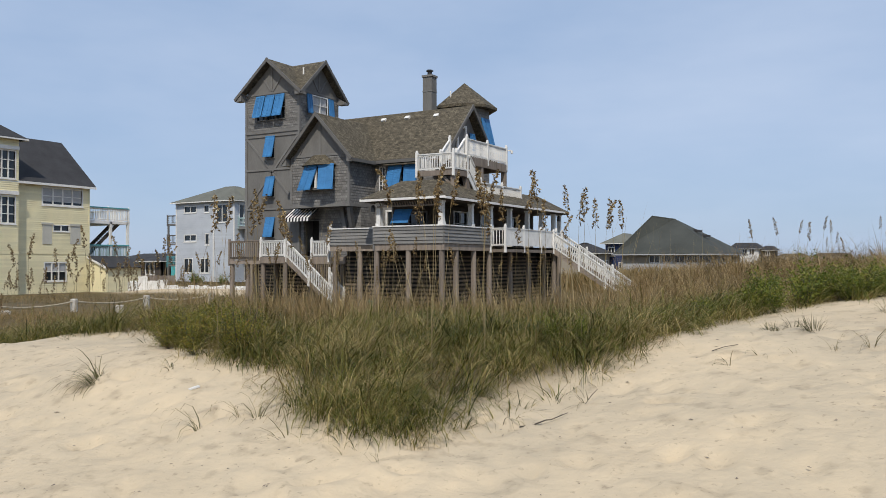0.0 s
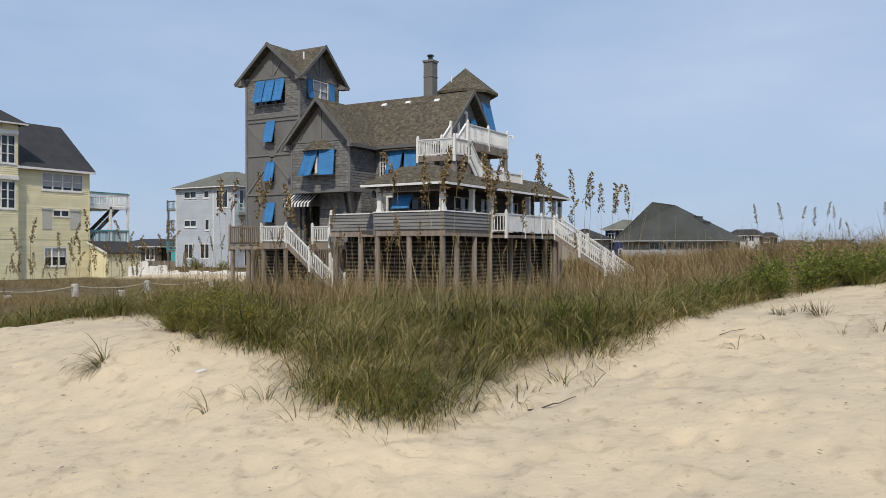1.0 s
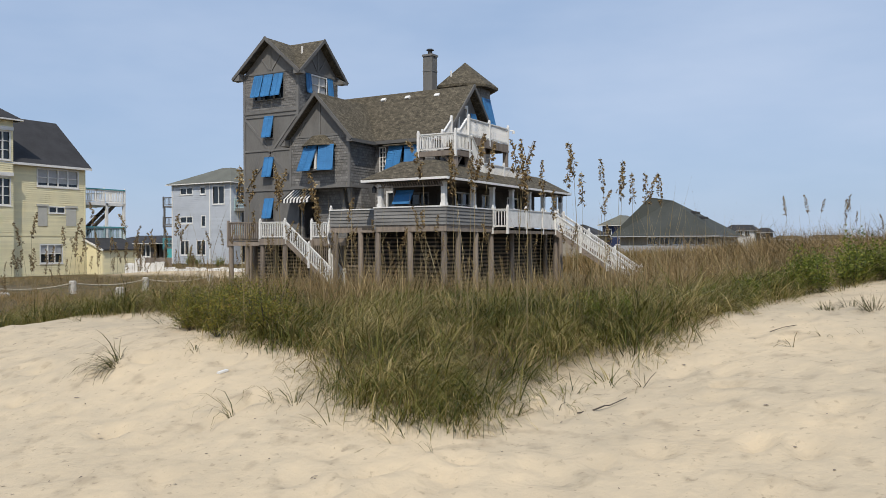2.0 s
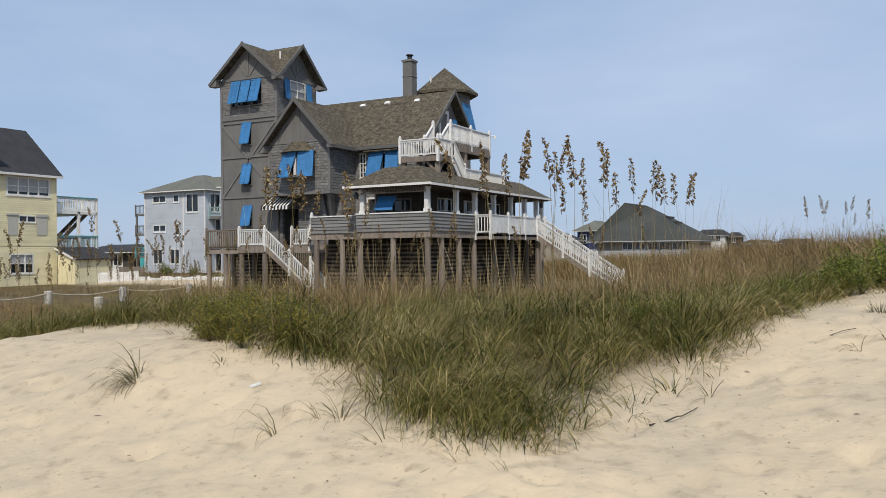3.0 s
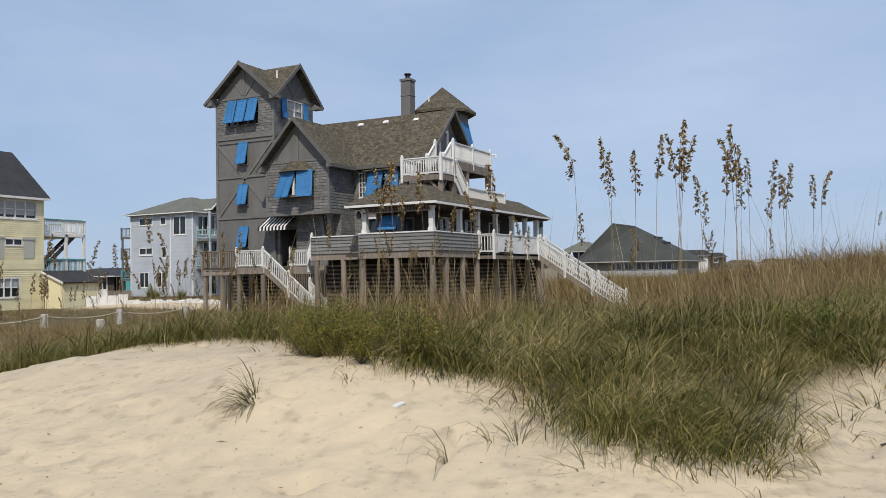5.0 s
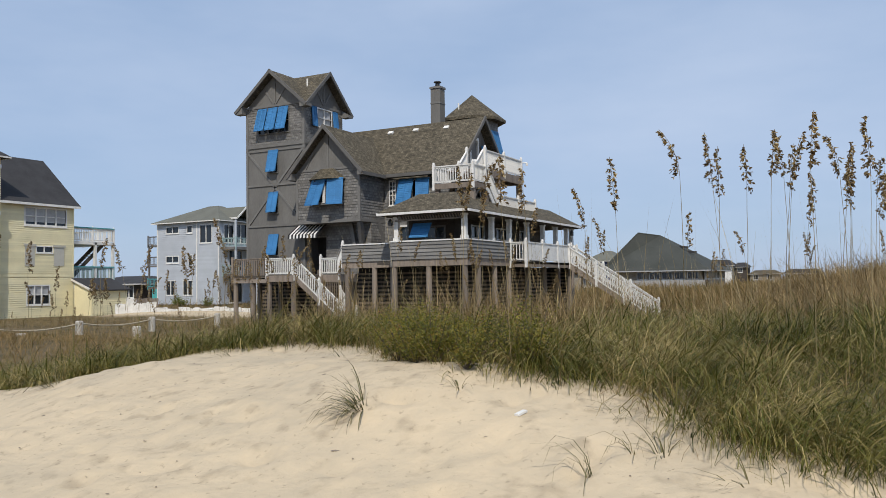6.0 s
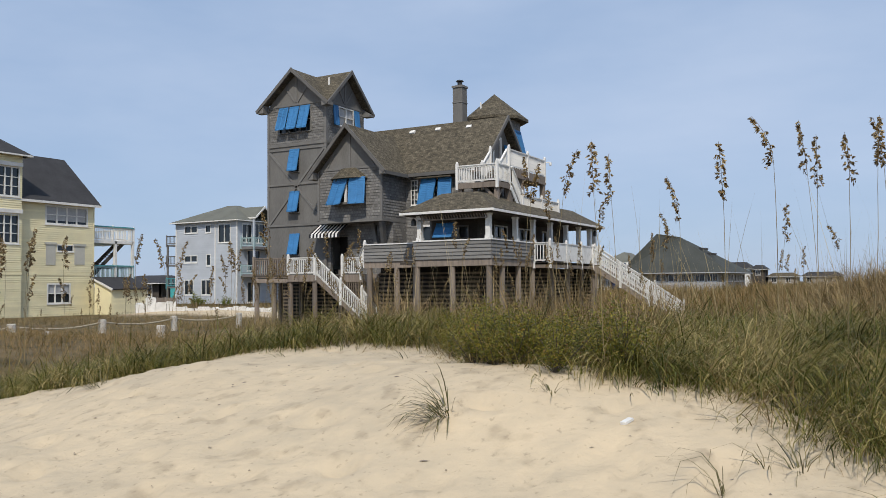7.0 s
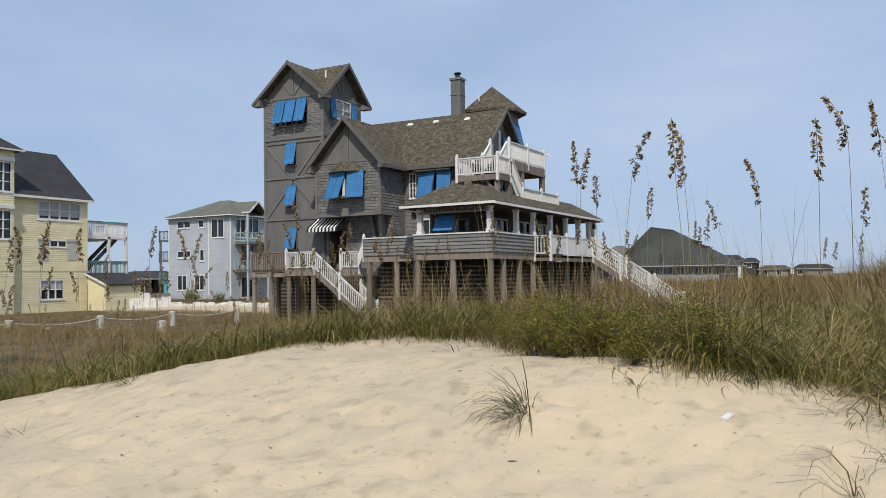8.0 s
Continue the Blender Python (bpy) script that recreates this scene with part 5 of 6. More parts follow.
def low_wall():
    w = thing("low_wall", (-21, 9.8, 0.4), "low rough white rubble wall beside the sand drive", "wall")
    r = random.Random(21)
    for a, b, h in (((-23.6, 6.9), (-21.6, 9.1), 1.65), ((-21.6, 9.1), (-19.4, 11.5), 1.05), ((-19.4, 11.5), (-16.6, 14.6), 0.95)):
        n = 4
        for k in range(n):
            p = [a[c] + (b[c] - a[c]) * k / n for c in (0, 1)]
            q = [a[c] + (b[c] - a[c]) * (k + 0.97) / n for c in (0, 1)]
            hh = h * r.uniform(0.8, 1.08)
            bm = bmesh.new()
            beam(bm, (*p, 0.2 + (hh - 0.2) / 2), (*q, 0.2 + (hh - 0.2) / 2), r.uniform(0.3, 0.45), hh - 0.2)
            bmesh.ops.bevel(bm, geom=bm.edges[:], offset=0.06, segments=2)
            bmesh.ops.subdivide_edges(bm, edges=[e for e in bm.edges if e.calc_length() > 0.3], cuts=3, use_grid_fill=True)
            for v in bm.verts:
                v.co += Vector((r.gauss(0, 0.03), r.gauss(0, 0.03), r.gauss(0, 0.04)))
            part("wall_section", bm, WHITE, w)


low_wall()


def board_fence():
    f = thing("board_fence", (-42.57, 26.0, 0.4), "low weathered grey board fence beyond the sand drive", "fence")
    x0, x1 = -45.40, -39.75
    r = random.Random(8)
    n = int((x1 - x0) / 0.2)
    for k in range(n):
        x = x0 + (x1 - x0) * k / n
        bm = bmesh.new()
        box(bm, x, x + 0.17, 26.0, 26.03, 0.3, 1.45 + r.uniform(-0.05, 0.05))
        part("board", bm, WOOD, f)
    for z in (0.7, 1.25):
        bm = bmesh.new()
        beam(bm, (x0, 26.06, z), (x1, 26.06, z), 0.05, 0.09)
        part("rail", bm, WOOD, f)


def storage_tub():
    x, y, g = 7.45, -3.3, 0.42
    t = thing("storage_tub", (x, y, g), "green plastic storage tub standing before the house piles", "tub")
    bm = bmesh.new()
    prism(bm, [(x - 0.26, y - 0.2, g), (x + 0.26, y - 0.2, g), (x + 0.26, y + 0.2, g), (x - 0.26, y + 0.2, g)], (0, 0, 0.5))
    for v in bm.verts:
        if v.co.z < g + 0.1:
            v.co.x, v.co.y = x + (v.co.x - x) * 0.85, y + (v.co.y - y) * 0.85
    bmesh.ops.bevel(bm, geom=bm.edges[:], offset=0.03, segments=2)
    part("body", bm, TUB, t)
    bm = bmesh.new()
    box(bm, x - 0.3, x + 0.3, y - 0.24, y + 0.24, g + 0.5, g + 0.56)
    bmesh.ops.bevel(bm, geom=bm.edges[:], offset=0.015, segments=2)
    part("lid", bm, TUB, t)


TUB = mat("green_plastic", (0.03, 0.20, 0.13), 0.45, 0.15, 3, 20, 0.05, 40)
board_fence()
storage_tub()


# ---------- dune growth ----------
rng = np.random.default_rng(7)


def blades(base, length, yaw, lean, curl, width, joints=4, bow=1.0):
    """Vertices and faces of many bent, tapering blades at once."""
    n = len(length)
    ts = np.linspace(0.0, 1.0, joints + 1)
    d = np.stack([np.cos(yaw), np.sin(yaw), np.zeros(n)], -1)
    s = np.stack([-np.sin(yaw + rng.normal(0, 0.9, n)), np.cos(yaw + rng.normal(0, 0.9, n)), np.zeros(n)], -1)
    pos = base.copy()
    prev = 0.0
    rows = []
    for t in ts:
        ang = lean + curl * t ** bow
        step = (t - prev) * length
        pos = pos + d * (np.sin(ang) * step)[:, None]
        pos[:, 2] += np.cos(ang) * step
        prev = t
        w = width * (1.0 - t * t * 0.7)
        if t < 1:
            rows.append(pos - s * (w / 2)[:, None])
            rows.append(pos + s * (w / 2)[:, None])
        else:
            rows.append(pos.copy())
    v = np.stack(rows, 1).reshape(-1, 3)
    k = np.arange(n)[:, None] * (2 * joints + 1)
    quads = np.concatenate([k + np.array([[2 * j, 2 * j + 1, 2 * j + 3, 2 * j + 2]]) for j in range(joints - 1)], 0)
    tris = k + np.array([[2 * joints - 2, 2 * joints - 1, 2 * joints]])
    return v, quads, tris


def stuff(name, v, quads, tris, material, label, category):
    me = bpy.data.meshes.new(name)
    me.vertices.add(len(v))
    me.vertices.foreach_set("co", v.astype(np.float32).reshape(-1))
    nl = len(quads) * 4 + len(tris) * 3
    me.loops.add(nl)
    me.loops.foreach_set("vertex_index", np.concatenate([quads.reshape(-1), tris.reshape(-1)]).astype(np.int32))
    me.polygons.add(len(quads) + len(tris))
    starts = np.concatenate([np.arange(len(quads)) * 4, len(quads) * 4 + np.arange(len(tris)) * 3])
    me.polygons.foreach_set("loop_start", starts.astype(np.int32))
    me.update(calc_edges=True)
    me.polygons.foreach_set("use_smooth", np.ones(len(starts), dtype=bool))
    me.materials.append(material)
    ob = new(name, me)
    return tagged(ob, label, category, kind="stuff")


def tufts(centres, per, spread, length, lean, curl, width, wind=0.5, wind_dir=2.6, joints=4, sway=0.0, ragged=(0.5, 1.2), bow=1.0):
    """Blades round each tuft centre, fanning outward."""
    n = len(centres) * per
    c = np.repeat(centres, per, 0)
    yaw = rng.uniform(0, 2 * np.pi, n)
    r = spread * np.sqrt(rng.uniform(0, 1, n))
    x, y = c[:, 0] + r * np.cos(yaw), c[:, 1] + r * np.sin(yaw)
    base = np.stack([x, y, ground_z(x, y) - 0.03], -1)
    # pull the fan towards the wind
    way = wind_dir + np.repeat(rng.normal(0, 1, len(centres)), per) * sway
    yx, yy = np.cos(yaw) + wind * np.cos(way), np.sin(yaw) + wind * np.sin(way)
    yaw = np.arctan2(yy, yx) + rng.normal(0, 0.35, n)
    size = np.repeat(rng.uniform(0.6, 1.25, len(centres)), per)
    return blades(base, length * size * rng.uniform(*ragged, n), yaw, np.abs(rng.normal(lean[0], lean[1], n)),
                  np.abs(rng.normal(curl[0], curl[1], n)), width * rng.uniform(0.6, 1.3, n), joints, bow)


def scatter(n, x0, x1, y0, y1, keep):
    x, y = rng.uniform(x0, x1, n), rng.uniform(y0, y1, n)
    m = keep(x, y)
    return np.stack([x[m], y[m]], -1)


def edge(x):
    return np.interp(x, EDGE_X, EDGE_Y)


def wavy(x, y):
    return np.sin(x * 1.9 + 1.1 * np.sin(y * 2.3)) * np.sin(y * 2.2 + 0.7 * np.sin(x * 1.6))


def in_view(x, y):
    """The fan of land that lies before the beach."""
    return (y + 37 > (x - 31) * 1.05) & (y + 37 > -(x - 27) * 0.42)


MARRAM = blade_mat("marram_blades", [(0.0, (0.026, 0.033, 0.007)), (0.33, (0.100, 0.109, 0.022)), (0.6, (0.205, 0.178, 0.048)),
                                     (0.83, (0.29, 0.232, 0.084)), (1.0, (0.48, 0.375, 0.175))], 0.5, 0.2, 0.12)
GOLD = blade_mat("golden_bent", [(0.0, (0.09, 0.062, 0.024)), (0.35, (0.19, 0.127, 0.054)), (0.7, (0.31, 0.215, 0.098)), (1.0, (0.48, 0.36, 0.19))])
OLIVE = blade_mat("dry_dune_grass", [(0.0, (0.078, 0.068, 0.019)), (0.3, (0.155, 0.110, 0.036)), (0.6, (0.24, 0.155, 0.06)),
                                     (1.0, (0.37, 0.25, 0.115))])
STRAW = blade_mat("straw_meadow", [(0.0, (0.08, 0.072, 0.026)), (0.35, (0.155, 0.112, 0.044)), (0.7, (0.26, 0.18, 0.08)), (1.0, (0.40, 0.30, 0.155))])
WISP = blade_mat("wiry_sand_grass", [(0.0, (0.05, 0.05, 0.018)), (0.5, (0.13, 0.12, 0.05)), (1.0, (0.28, 0.23, 0.12))])
STEM = blade_mat("oat_stem", [(0.0, (0.17, 0.13, 0.065)), (0.6, (0.34, 0.265, 0.14)), (1.0, (0.48, 0.39, 0.22))], trans=0.1)
SEED = blade_mat("oat_seed", [(0.0, (0.07, 0.044, 0.02)), (0.35, (0.19, 0.125, 0.056)), (0.65, (0.37, 0.27, 0.125)), (1.0, (0.60, 0.48, 0.28))], trans=0.2)
LEAF = blade_mat("shrub_leaf", [(0.0, (0.06, 0.085, 0.015)), (0.45, (0.145, 0.18, 0.03)), (0.8, (0.26, 0.27, 0.045)), (1.0, (0.38, 0.30, 0.08))], 0.45, 0.3)
GILT = blade_mat("yellowing_leaf", [(0.0, (0.065, 0.075, 0.016)), (0.4, (0.15, 0.15, 0.026)), (0.75, (0.29, 0.245, 0.04)), (1.0, (0.24, 0.10, 0.045))], 0.45, 0.3)


def bald(x, y):
    """Small bare hollows in the grown dune face."""
    d = np.minimum(((x - 28.68) / 0.33) ** 2 + ((y + 31.35) / 0.5) ** 2, ((x - 28.4) / 0.15) ** 2 + ((y + 31.95) / 0.22) ** 2)
    return d < 1.0


def build_grass():
    # arching marram along the dune edge and in the tongue that spills over its face: tussocks, and thinner growth between
    def face(x, y):
        near = y - edge(x) - np.where(x < 27.3, 0.13, 0.1) - np.where(x < 27.7, 0.07, 0.16) * wavy(x * 1.3, y)
        thin = np.where(x > 29.6, np.where(y < edge(x) + 0.9, 0.3, 0.0), np.where((x > 24.2) & (x < 26.1) & (y < edge(x) + 0.9), 0.3, 0.95))
        thin = np.where((x > 28.2) & (y < edge(x) + 1.0), thin * 0.58, thin)
        thin = thin * np.clip(0.9 + 0.5 * wavy(x * 0.9 + 2, y * 1.1), 0.55, 1)
        return (near > 0) & in_view(x, y) & (y < edge(x) + np.where(x > 25.5, 4.7, 1.5)) & (rng.uniform(0, 1, len(x)) < thin) & ~bald(x, y)
    v, q, t = tufts(scatter(10400, 12.0, 34.5, -33, -25.5, face), 60, 0.11, 0.55, (0.26, 0.2), (2.4, 0.7), 0.0054, wind=0.75, wind_dir=0.35, sway=1.1,
                    joints=5, ragged=(0.45, 1.1), bow=1.3)
    v2, q2, t2 = tufts(scatter(13000, 12.0, 34.5, -33, -25.5, face), 18, 0.12, 0.31, (0.4, 0.25), (1.9, 0.6), 0.0052, wind=0.5, wind_dir=0.2, sway=0.9, joints=3)
    stuff("marram_grass", np.concatenate([v, v2]), np.concatenate([q, q2 + len(v)]), np.concatenate([t, t2 + len(v)]), MARRAM,
          "dense arching green and straw marram grass on the dune face", "grass")
    # dead blades lying through it
    c = scatter(3000, 22.0, 29.6, -33, -27.5, lambda x, y: (y > edge(x) + 0.12) & (y < edge(x) + 3.0) & ~bald(x, y))
    v, q, t = tufts(c, 10, 0.2, 0.38, (0.5, 0.3), (1.3, 0.6), 0.005, wind=0.7, wind_dir=0.35, sway=0.9)
    stuff("dead_grass", v, q, t, STRAW, "bleached dead blades tangled in the living grass", "grass")
    # loose fringe along its edge
    c = scatter(2200, 27.7, 30.2, -33.2, -28, lambda x, y: (np.abs(y - edge(x)) < 0.18) & (rng.uniform(0, 1, len(x)) < 0.28))
    v, q, t = tufts(c, 9, 0.06, 0.34, (0.45, 0.3), (1.2, 0.5), 0.006)
    stuff("grass_fringe", v, q, t, MARRAM, "straggling grass blades at the edge of the sand", "grass")
    # tawny bent grass on the crown of the dune and the slope behind it
    c = scatter(12500, 0, 44, -31.0, -10, lambda x, y: (y > edge(x) + np.where(x > 25.5, 3.5, 0.9)) & ((x > 11) | (y < -24)) & in_view(x, y) & (rng.uniform(0, 1, len(x)) < 0.75 + 0.25 * wavy(x * 0.5, y * 0.5)))
    v, q, t = tufts(c, 18, 0.26, 0.48, (0.25, 0.2), (1.5, 0.7), 0.0066, joints=3, bow=1.3)
    stuff("dune_grass", v, q, t, OLIVE, "tawny brown dune grass on the crown and back slope", "grass")
    # golden bents on the high dune
    c = scatter(5200, 26.2, 42, -27.2, -15, lambda x, y: in_view(x, y) & (y > edge(x) + 1.6) & (y > -26.6 + 1.0 * np.clip(29.5 - x, 0, 3)))
    v, q, t = tufts(c, 17, 0.26, 0.62, (0.22, 0.2), (1.4, 0.6), 0.0064, joints=3, bow=1.4)
    stuff("golden_bents", v, q, t, GOLD, "tall golden dry bents on the high dune", "grass")
    # taller brown seeding grass on the crown
    c = scatter(1100, 22.5, 29.8, -30.6, -25.5, lambda x, y: (y > edge(x) + np.where(x < 26, 1.3, 3.6)))
    v, q, t = tufts(c, 13, 0.2, 0.62, (0.14, 0.12), (0.8, 0.5), 0.0052, joints=3, bow=1.6)
    stuff("seeding_grass", v, q, t, GOLD, "brown seeding grass standing on the crown of the dune", "grass")
    # thin dry stems over it
    c = scatter(280, 3, 40, -31, -16, lambda x, y: (y > edge(x) + 0.6) & in_view(x, y) & (ground_z(x, y) > 0.9))
    v, q, t = tufts(c, 3, 0.2, 0.72, (0.08, 0.08), (0.3, 0.25), 0.0038)
    v2, q2, t2 = tufts(scatter(190, 22.4, 28.9, -30.6, -27.0, lambda x, y: y > edge(x) + 0.6), 2, 0.1, 1.15, (0.10, 0.09), (0.2, 0.16), 0.0034)
    stuff("dry_bents", np.concatenate([v, v2]), np.concatenate([q, q2 + len(v)]), np.concatenate([t, t2 + len(v)]), STEM, "thin dry stems above the dune grass", "grass")
    # rough meadow round the houses
    def meadow(x, y):
        hs = (x > -5.2) & (x < 12.2) & (y > -2.9) & (y < 11)
        st = (x > 1.0) & (x < 5.0) & (y > -3.4) & (y < -0.5)
        yl = (x < -26.0) & (x > -40) & (y > -15) & (y < 11.5)
        dr = np.exp(-((x + 20) / 14) ** 4 - ((y - 13 + 0.25 * (x + 20)) / 4.5) ** 4) > 0.25
        return ~hs & ~yl & ~dr & (sand_bank(x, y) < 0.12) & ~st & in_view(x, y)
    c = scatter(2600, -6, 11, -24.5, -10, lambda x, y: in_view(x, y))
    v, q, t = tufts(c, 12, 0.3, 0.13, (0.35, 0.2), (0.8, 0.5), 0.011, joints=2)
    stuff("short_turf", v, q, t, OLIVE, "short trodden turf along the rope fence", "grass")
    c = scatter(11000, -34, 46, -15.5, 18, lambda x, y: meadow(x, y) & ((x > 11) | (y > -10)))
    v, q, t = tufts(c, 10, 0.5, 0.34, (0.3, 0.2), (0.8, 0.5), 0.015, joints=2)
    stuff("meadow_grass", v, q, t, STRAW, "brown rough meadow grass round the houses", "grass")
    c = scatter(300, -3, 19, -9.5, -3.6, meadow)
    v, q, t = tufts(c, 11, 0.25, 0.95, (0.14, 0.12), (0.5, 0.4), 0.013, joints=3)
    stuff("tall_weeds", v, q, t, STRAW, "tall withered brown stalks before the house piles", "weeds")
    c = scatter(520, -130, 70, 110, 260, lambda x, y: in_view(x, y) & (wavy(x * 0.05, y * 0.04) > -0.1))
    v, q, t = tufts(c, 26, 3.0, 2.6, (0.4, 0.3), (0.8, 0.5), 0.45, joints=2)
    stuff("far_scrub", v, q, t, OLIVE, "dark line of distant scrub on the flat land", "scrub")
    c = scatter(3400, -9, 42, 24, 74, lambda x, y: x + y * 0.25 > 11)
    v, q, t = tufts(c, 14, 0.8, 1.95, (0.2, 0.15), (0.5, 0.4), 0.06, joints=2)
    stuff("far_brush", v, q, t, OLIVE, "tall brown brush before the far houses", "scrub")
    c = scatter(6500, -60, 60, 18, 100, lambda x, y: in_view(x, y) & ~((x < -36) & (y > 31) & (y < 42)) & ~((x > -14) & (x < 10) & (y > 74)))
    v, q, t = tufts(c, 7, 0.9, 0.75, (0.2, 0.18), (0.5, 0.4), 0.05, joints=2)
    stuff("far_meadow", v, q, t, STRAW, "distant brown scrub and rough grass", "grass")


def oat_meshes(k):
    """One sea oat: bent stem with a few leaves, and its drooping head of flat spikelets."""
    r = random.Random(40 + k)
    h = 1.0
    lean = r.uniform(0.0, 0.10)
    pts = [Vector((lean * h * (i / 8) ** 2, 0.005 * math.sin(i), h * i / 8)) for i in range(9)]
    bm = bmesh.new()
    tube_path(bm, pts, [0.0026 - 0.00016 * i for i in range(9)], 4)
    stem = mesh_of("stem", bm, STEM)
    # the head: nodding axis with side sprays
    ax, p, a = [], pts[-1].copy(), lean * 2
    bend = r.uniform(-0.1, 0.9)
    for i in range(9):
        ax.append(p.copy())
        a += bend / 9
        p = p + Vector((math.sin(a), 0, math.cos(a))) * 0.034
    bm = bmesh.new()
    tube_path(bm, ax, [0.0014] * 9, 3)
    # short branches that hang to the lee side, each hung with flat overlapping spikelets
    for i in range(30):
        u = (i + r.random() * 0.8) / 30.5
        j = min(7, int(u * 8))
        o = ax[j].lerp(ax[j + 1], u * 8 - j)
        an = r.gauss(0.0, 1.1)
        reach = 0.055 * (1.05 - u) ** 0.5 * r.uniform(0.35, 1.0)
        tip = o + Vector((math.cos(an) * reach * 0.7, math.sin(an) * reach * 0.7, -reach * r.uniform(-0.2, 1.0)))
        tube(bm, o, tip, 0.0009, 0.0006, 3)
        for _ in range(6):
            c = o.lerp(tip, r.uniform(0.3, 1.1))
            L, W = r.uniform(0.015, 0.028), r.uniform(0.004, 0.0075)
            d = Vector((math.cos(an) * 0.5 + r.gauss(0, 0.35), math.sin(an) * 0.5 + r.gauss(0, 0.35), r.uniform(-1.0, 0.25))).normalized()
            s = d.cross(Vector((r.uniform(-1, 1), r.uniform(-1, 1), r.uniform(-1, 1)))).normalized()
            n = d.cross(s) * 0.0025
            m = c + d * L * 0.45
            vs = [bm.verts.new(x) for x in (c, m + s * W, c + d * L, m - s * W, m + n)]
            for f in ((0, 1, 4), (1, 2, 4), (2, 3, 4), (3, 0, 4)):
                bm.faces.new([vs[q] for q in f])
    head = mesh_of("seed_head", bm, SEED)
    return stem, head, ax[4]


def build_oats():
    protos, mids = [], []
    for k in range(7):
        stem, head, mid = oat_meshes(k)
        e = thing("sea_oat", (0, 0, 0), "tall straw-coloured sea oat with a drooping seed head", "sea oat", "sea oats on the dune")
        part("stem", stem, STEM, e)
        part("seed_head", head, SEED, e)
        protos.append(e)
        mids.append(mid)
    r = random.Random(11)
    # (x, y, height of the head's middle) of the tall ones, then looser drifts
    tall = [(26.825, -30.567, 3.64), (27.03, -30.3, 3.62), (27.13, -30.5, 3.48), (27.73, -30.265, 3.32), (27.97, -30.47, 3.42), (28.1, -31.1, 3.48), (26.77, -31.94, 3.27),
            (25.74, -31.49, 3.4), (26.065, -31.98, 3.34), (26.0, -31.45, 3.33), (26.41, -31.45, 3.19), (27.8, -31.3, 3.53), (27.61, -29.98, 3.63), (27.94, -28.92, 3.56),
            (28.15, -28.94, 3.54), (28.21, -28.81, 3.44), (28.2, -28.3, 3.47), (28.567, -29.42, 3.385), (29.25, -25.97, 3.33), (27.97, -29.9, 3.54), (28.46, -28.72, 3.41),
            (27.85, -29.5, 3.68), (27.95, -29.5, 3.39), (27.66, -29.5, 3.26), (27.32, -30.5, 3.5), (27.5, -30.5, 3.59), (27.5, -30.0, 3.65), (27.58, -30.05, 3.53),
            (28.17, -29.5, 3.27), (28.31, -29.5, 3.43), (29.9, -25.8, 3.3), (30.3, -26.0, 3.13), (24.9, -30.2, 3.55), (24.97, -30.25, 3.5), (25.3, -29.5, 3.26),
            (27.2, -30.0, 2.99), (28.17, -29.4, 2.97), (26.95, -30.7, 3.06)]
    spots = list(tall)
    for _ in range(10):
        x, y = r.uniform(26.4, 29.0), r.uniform(-30.6, -27.2)
        spots.append((x, y, float(ground_z(x, y)) + r.uniform(0.5, 0.85)))
    for _ in range(62):
        x = r.uniform(16.5, 25.5)
        y = float(edge(x)) + r.uniform(0.3, 4.0)
        spots.append((x, y, min(float(ground_z(x, y)) + 1.75, r.uniform(2.5, 3.25))))
    for _ in range(95):
        x = r.uniform(12.5, 26.0)
        y = float(edge(x)) + r.uniform(0.6, 5.5)
        spots.append((x, y, float(ground_z(x, y)) + r.uniform(0.6, 1.2)))
    for _ in range(26):
        x, y = r.uniform(29.0, 37.0), r.uniform(-26, -17)
        spots.append((x, y, float(ground_z(x, y)) + r.uniform(0.75, 1.1)))
    for k, (x, y, z) in enumerate(spots):
        g = float(ground_z(x, y)) - 0.03
        mid = mids[k % len(protos)]
        size = (z - g) / mid.z
        wide = size * r.uniform(0.85, 1.0)
        lean = (r.uniform(-3, 3), r.uniform(-3, 3), r.uniform(0, 360))
        off = pose(0, 0, 0, *lean) @ Vector((mid.x * wide, mid.y * wide, mid.z * size))
        m = pose(x - off.x, y - off.y, g, *lean)
        if k < len(protos):
            o = protos[k]
            o.matrix_basis = m
        else:
            o = copy_thing(protos[k % len(protos)], m)
        o.scale = (wide, wide, size)


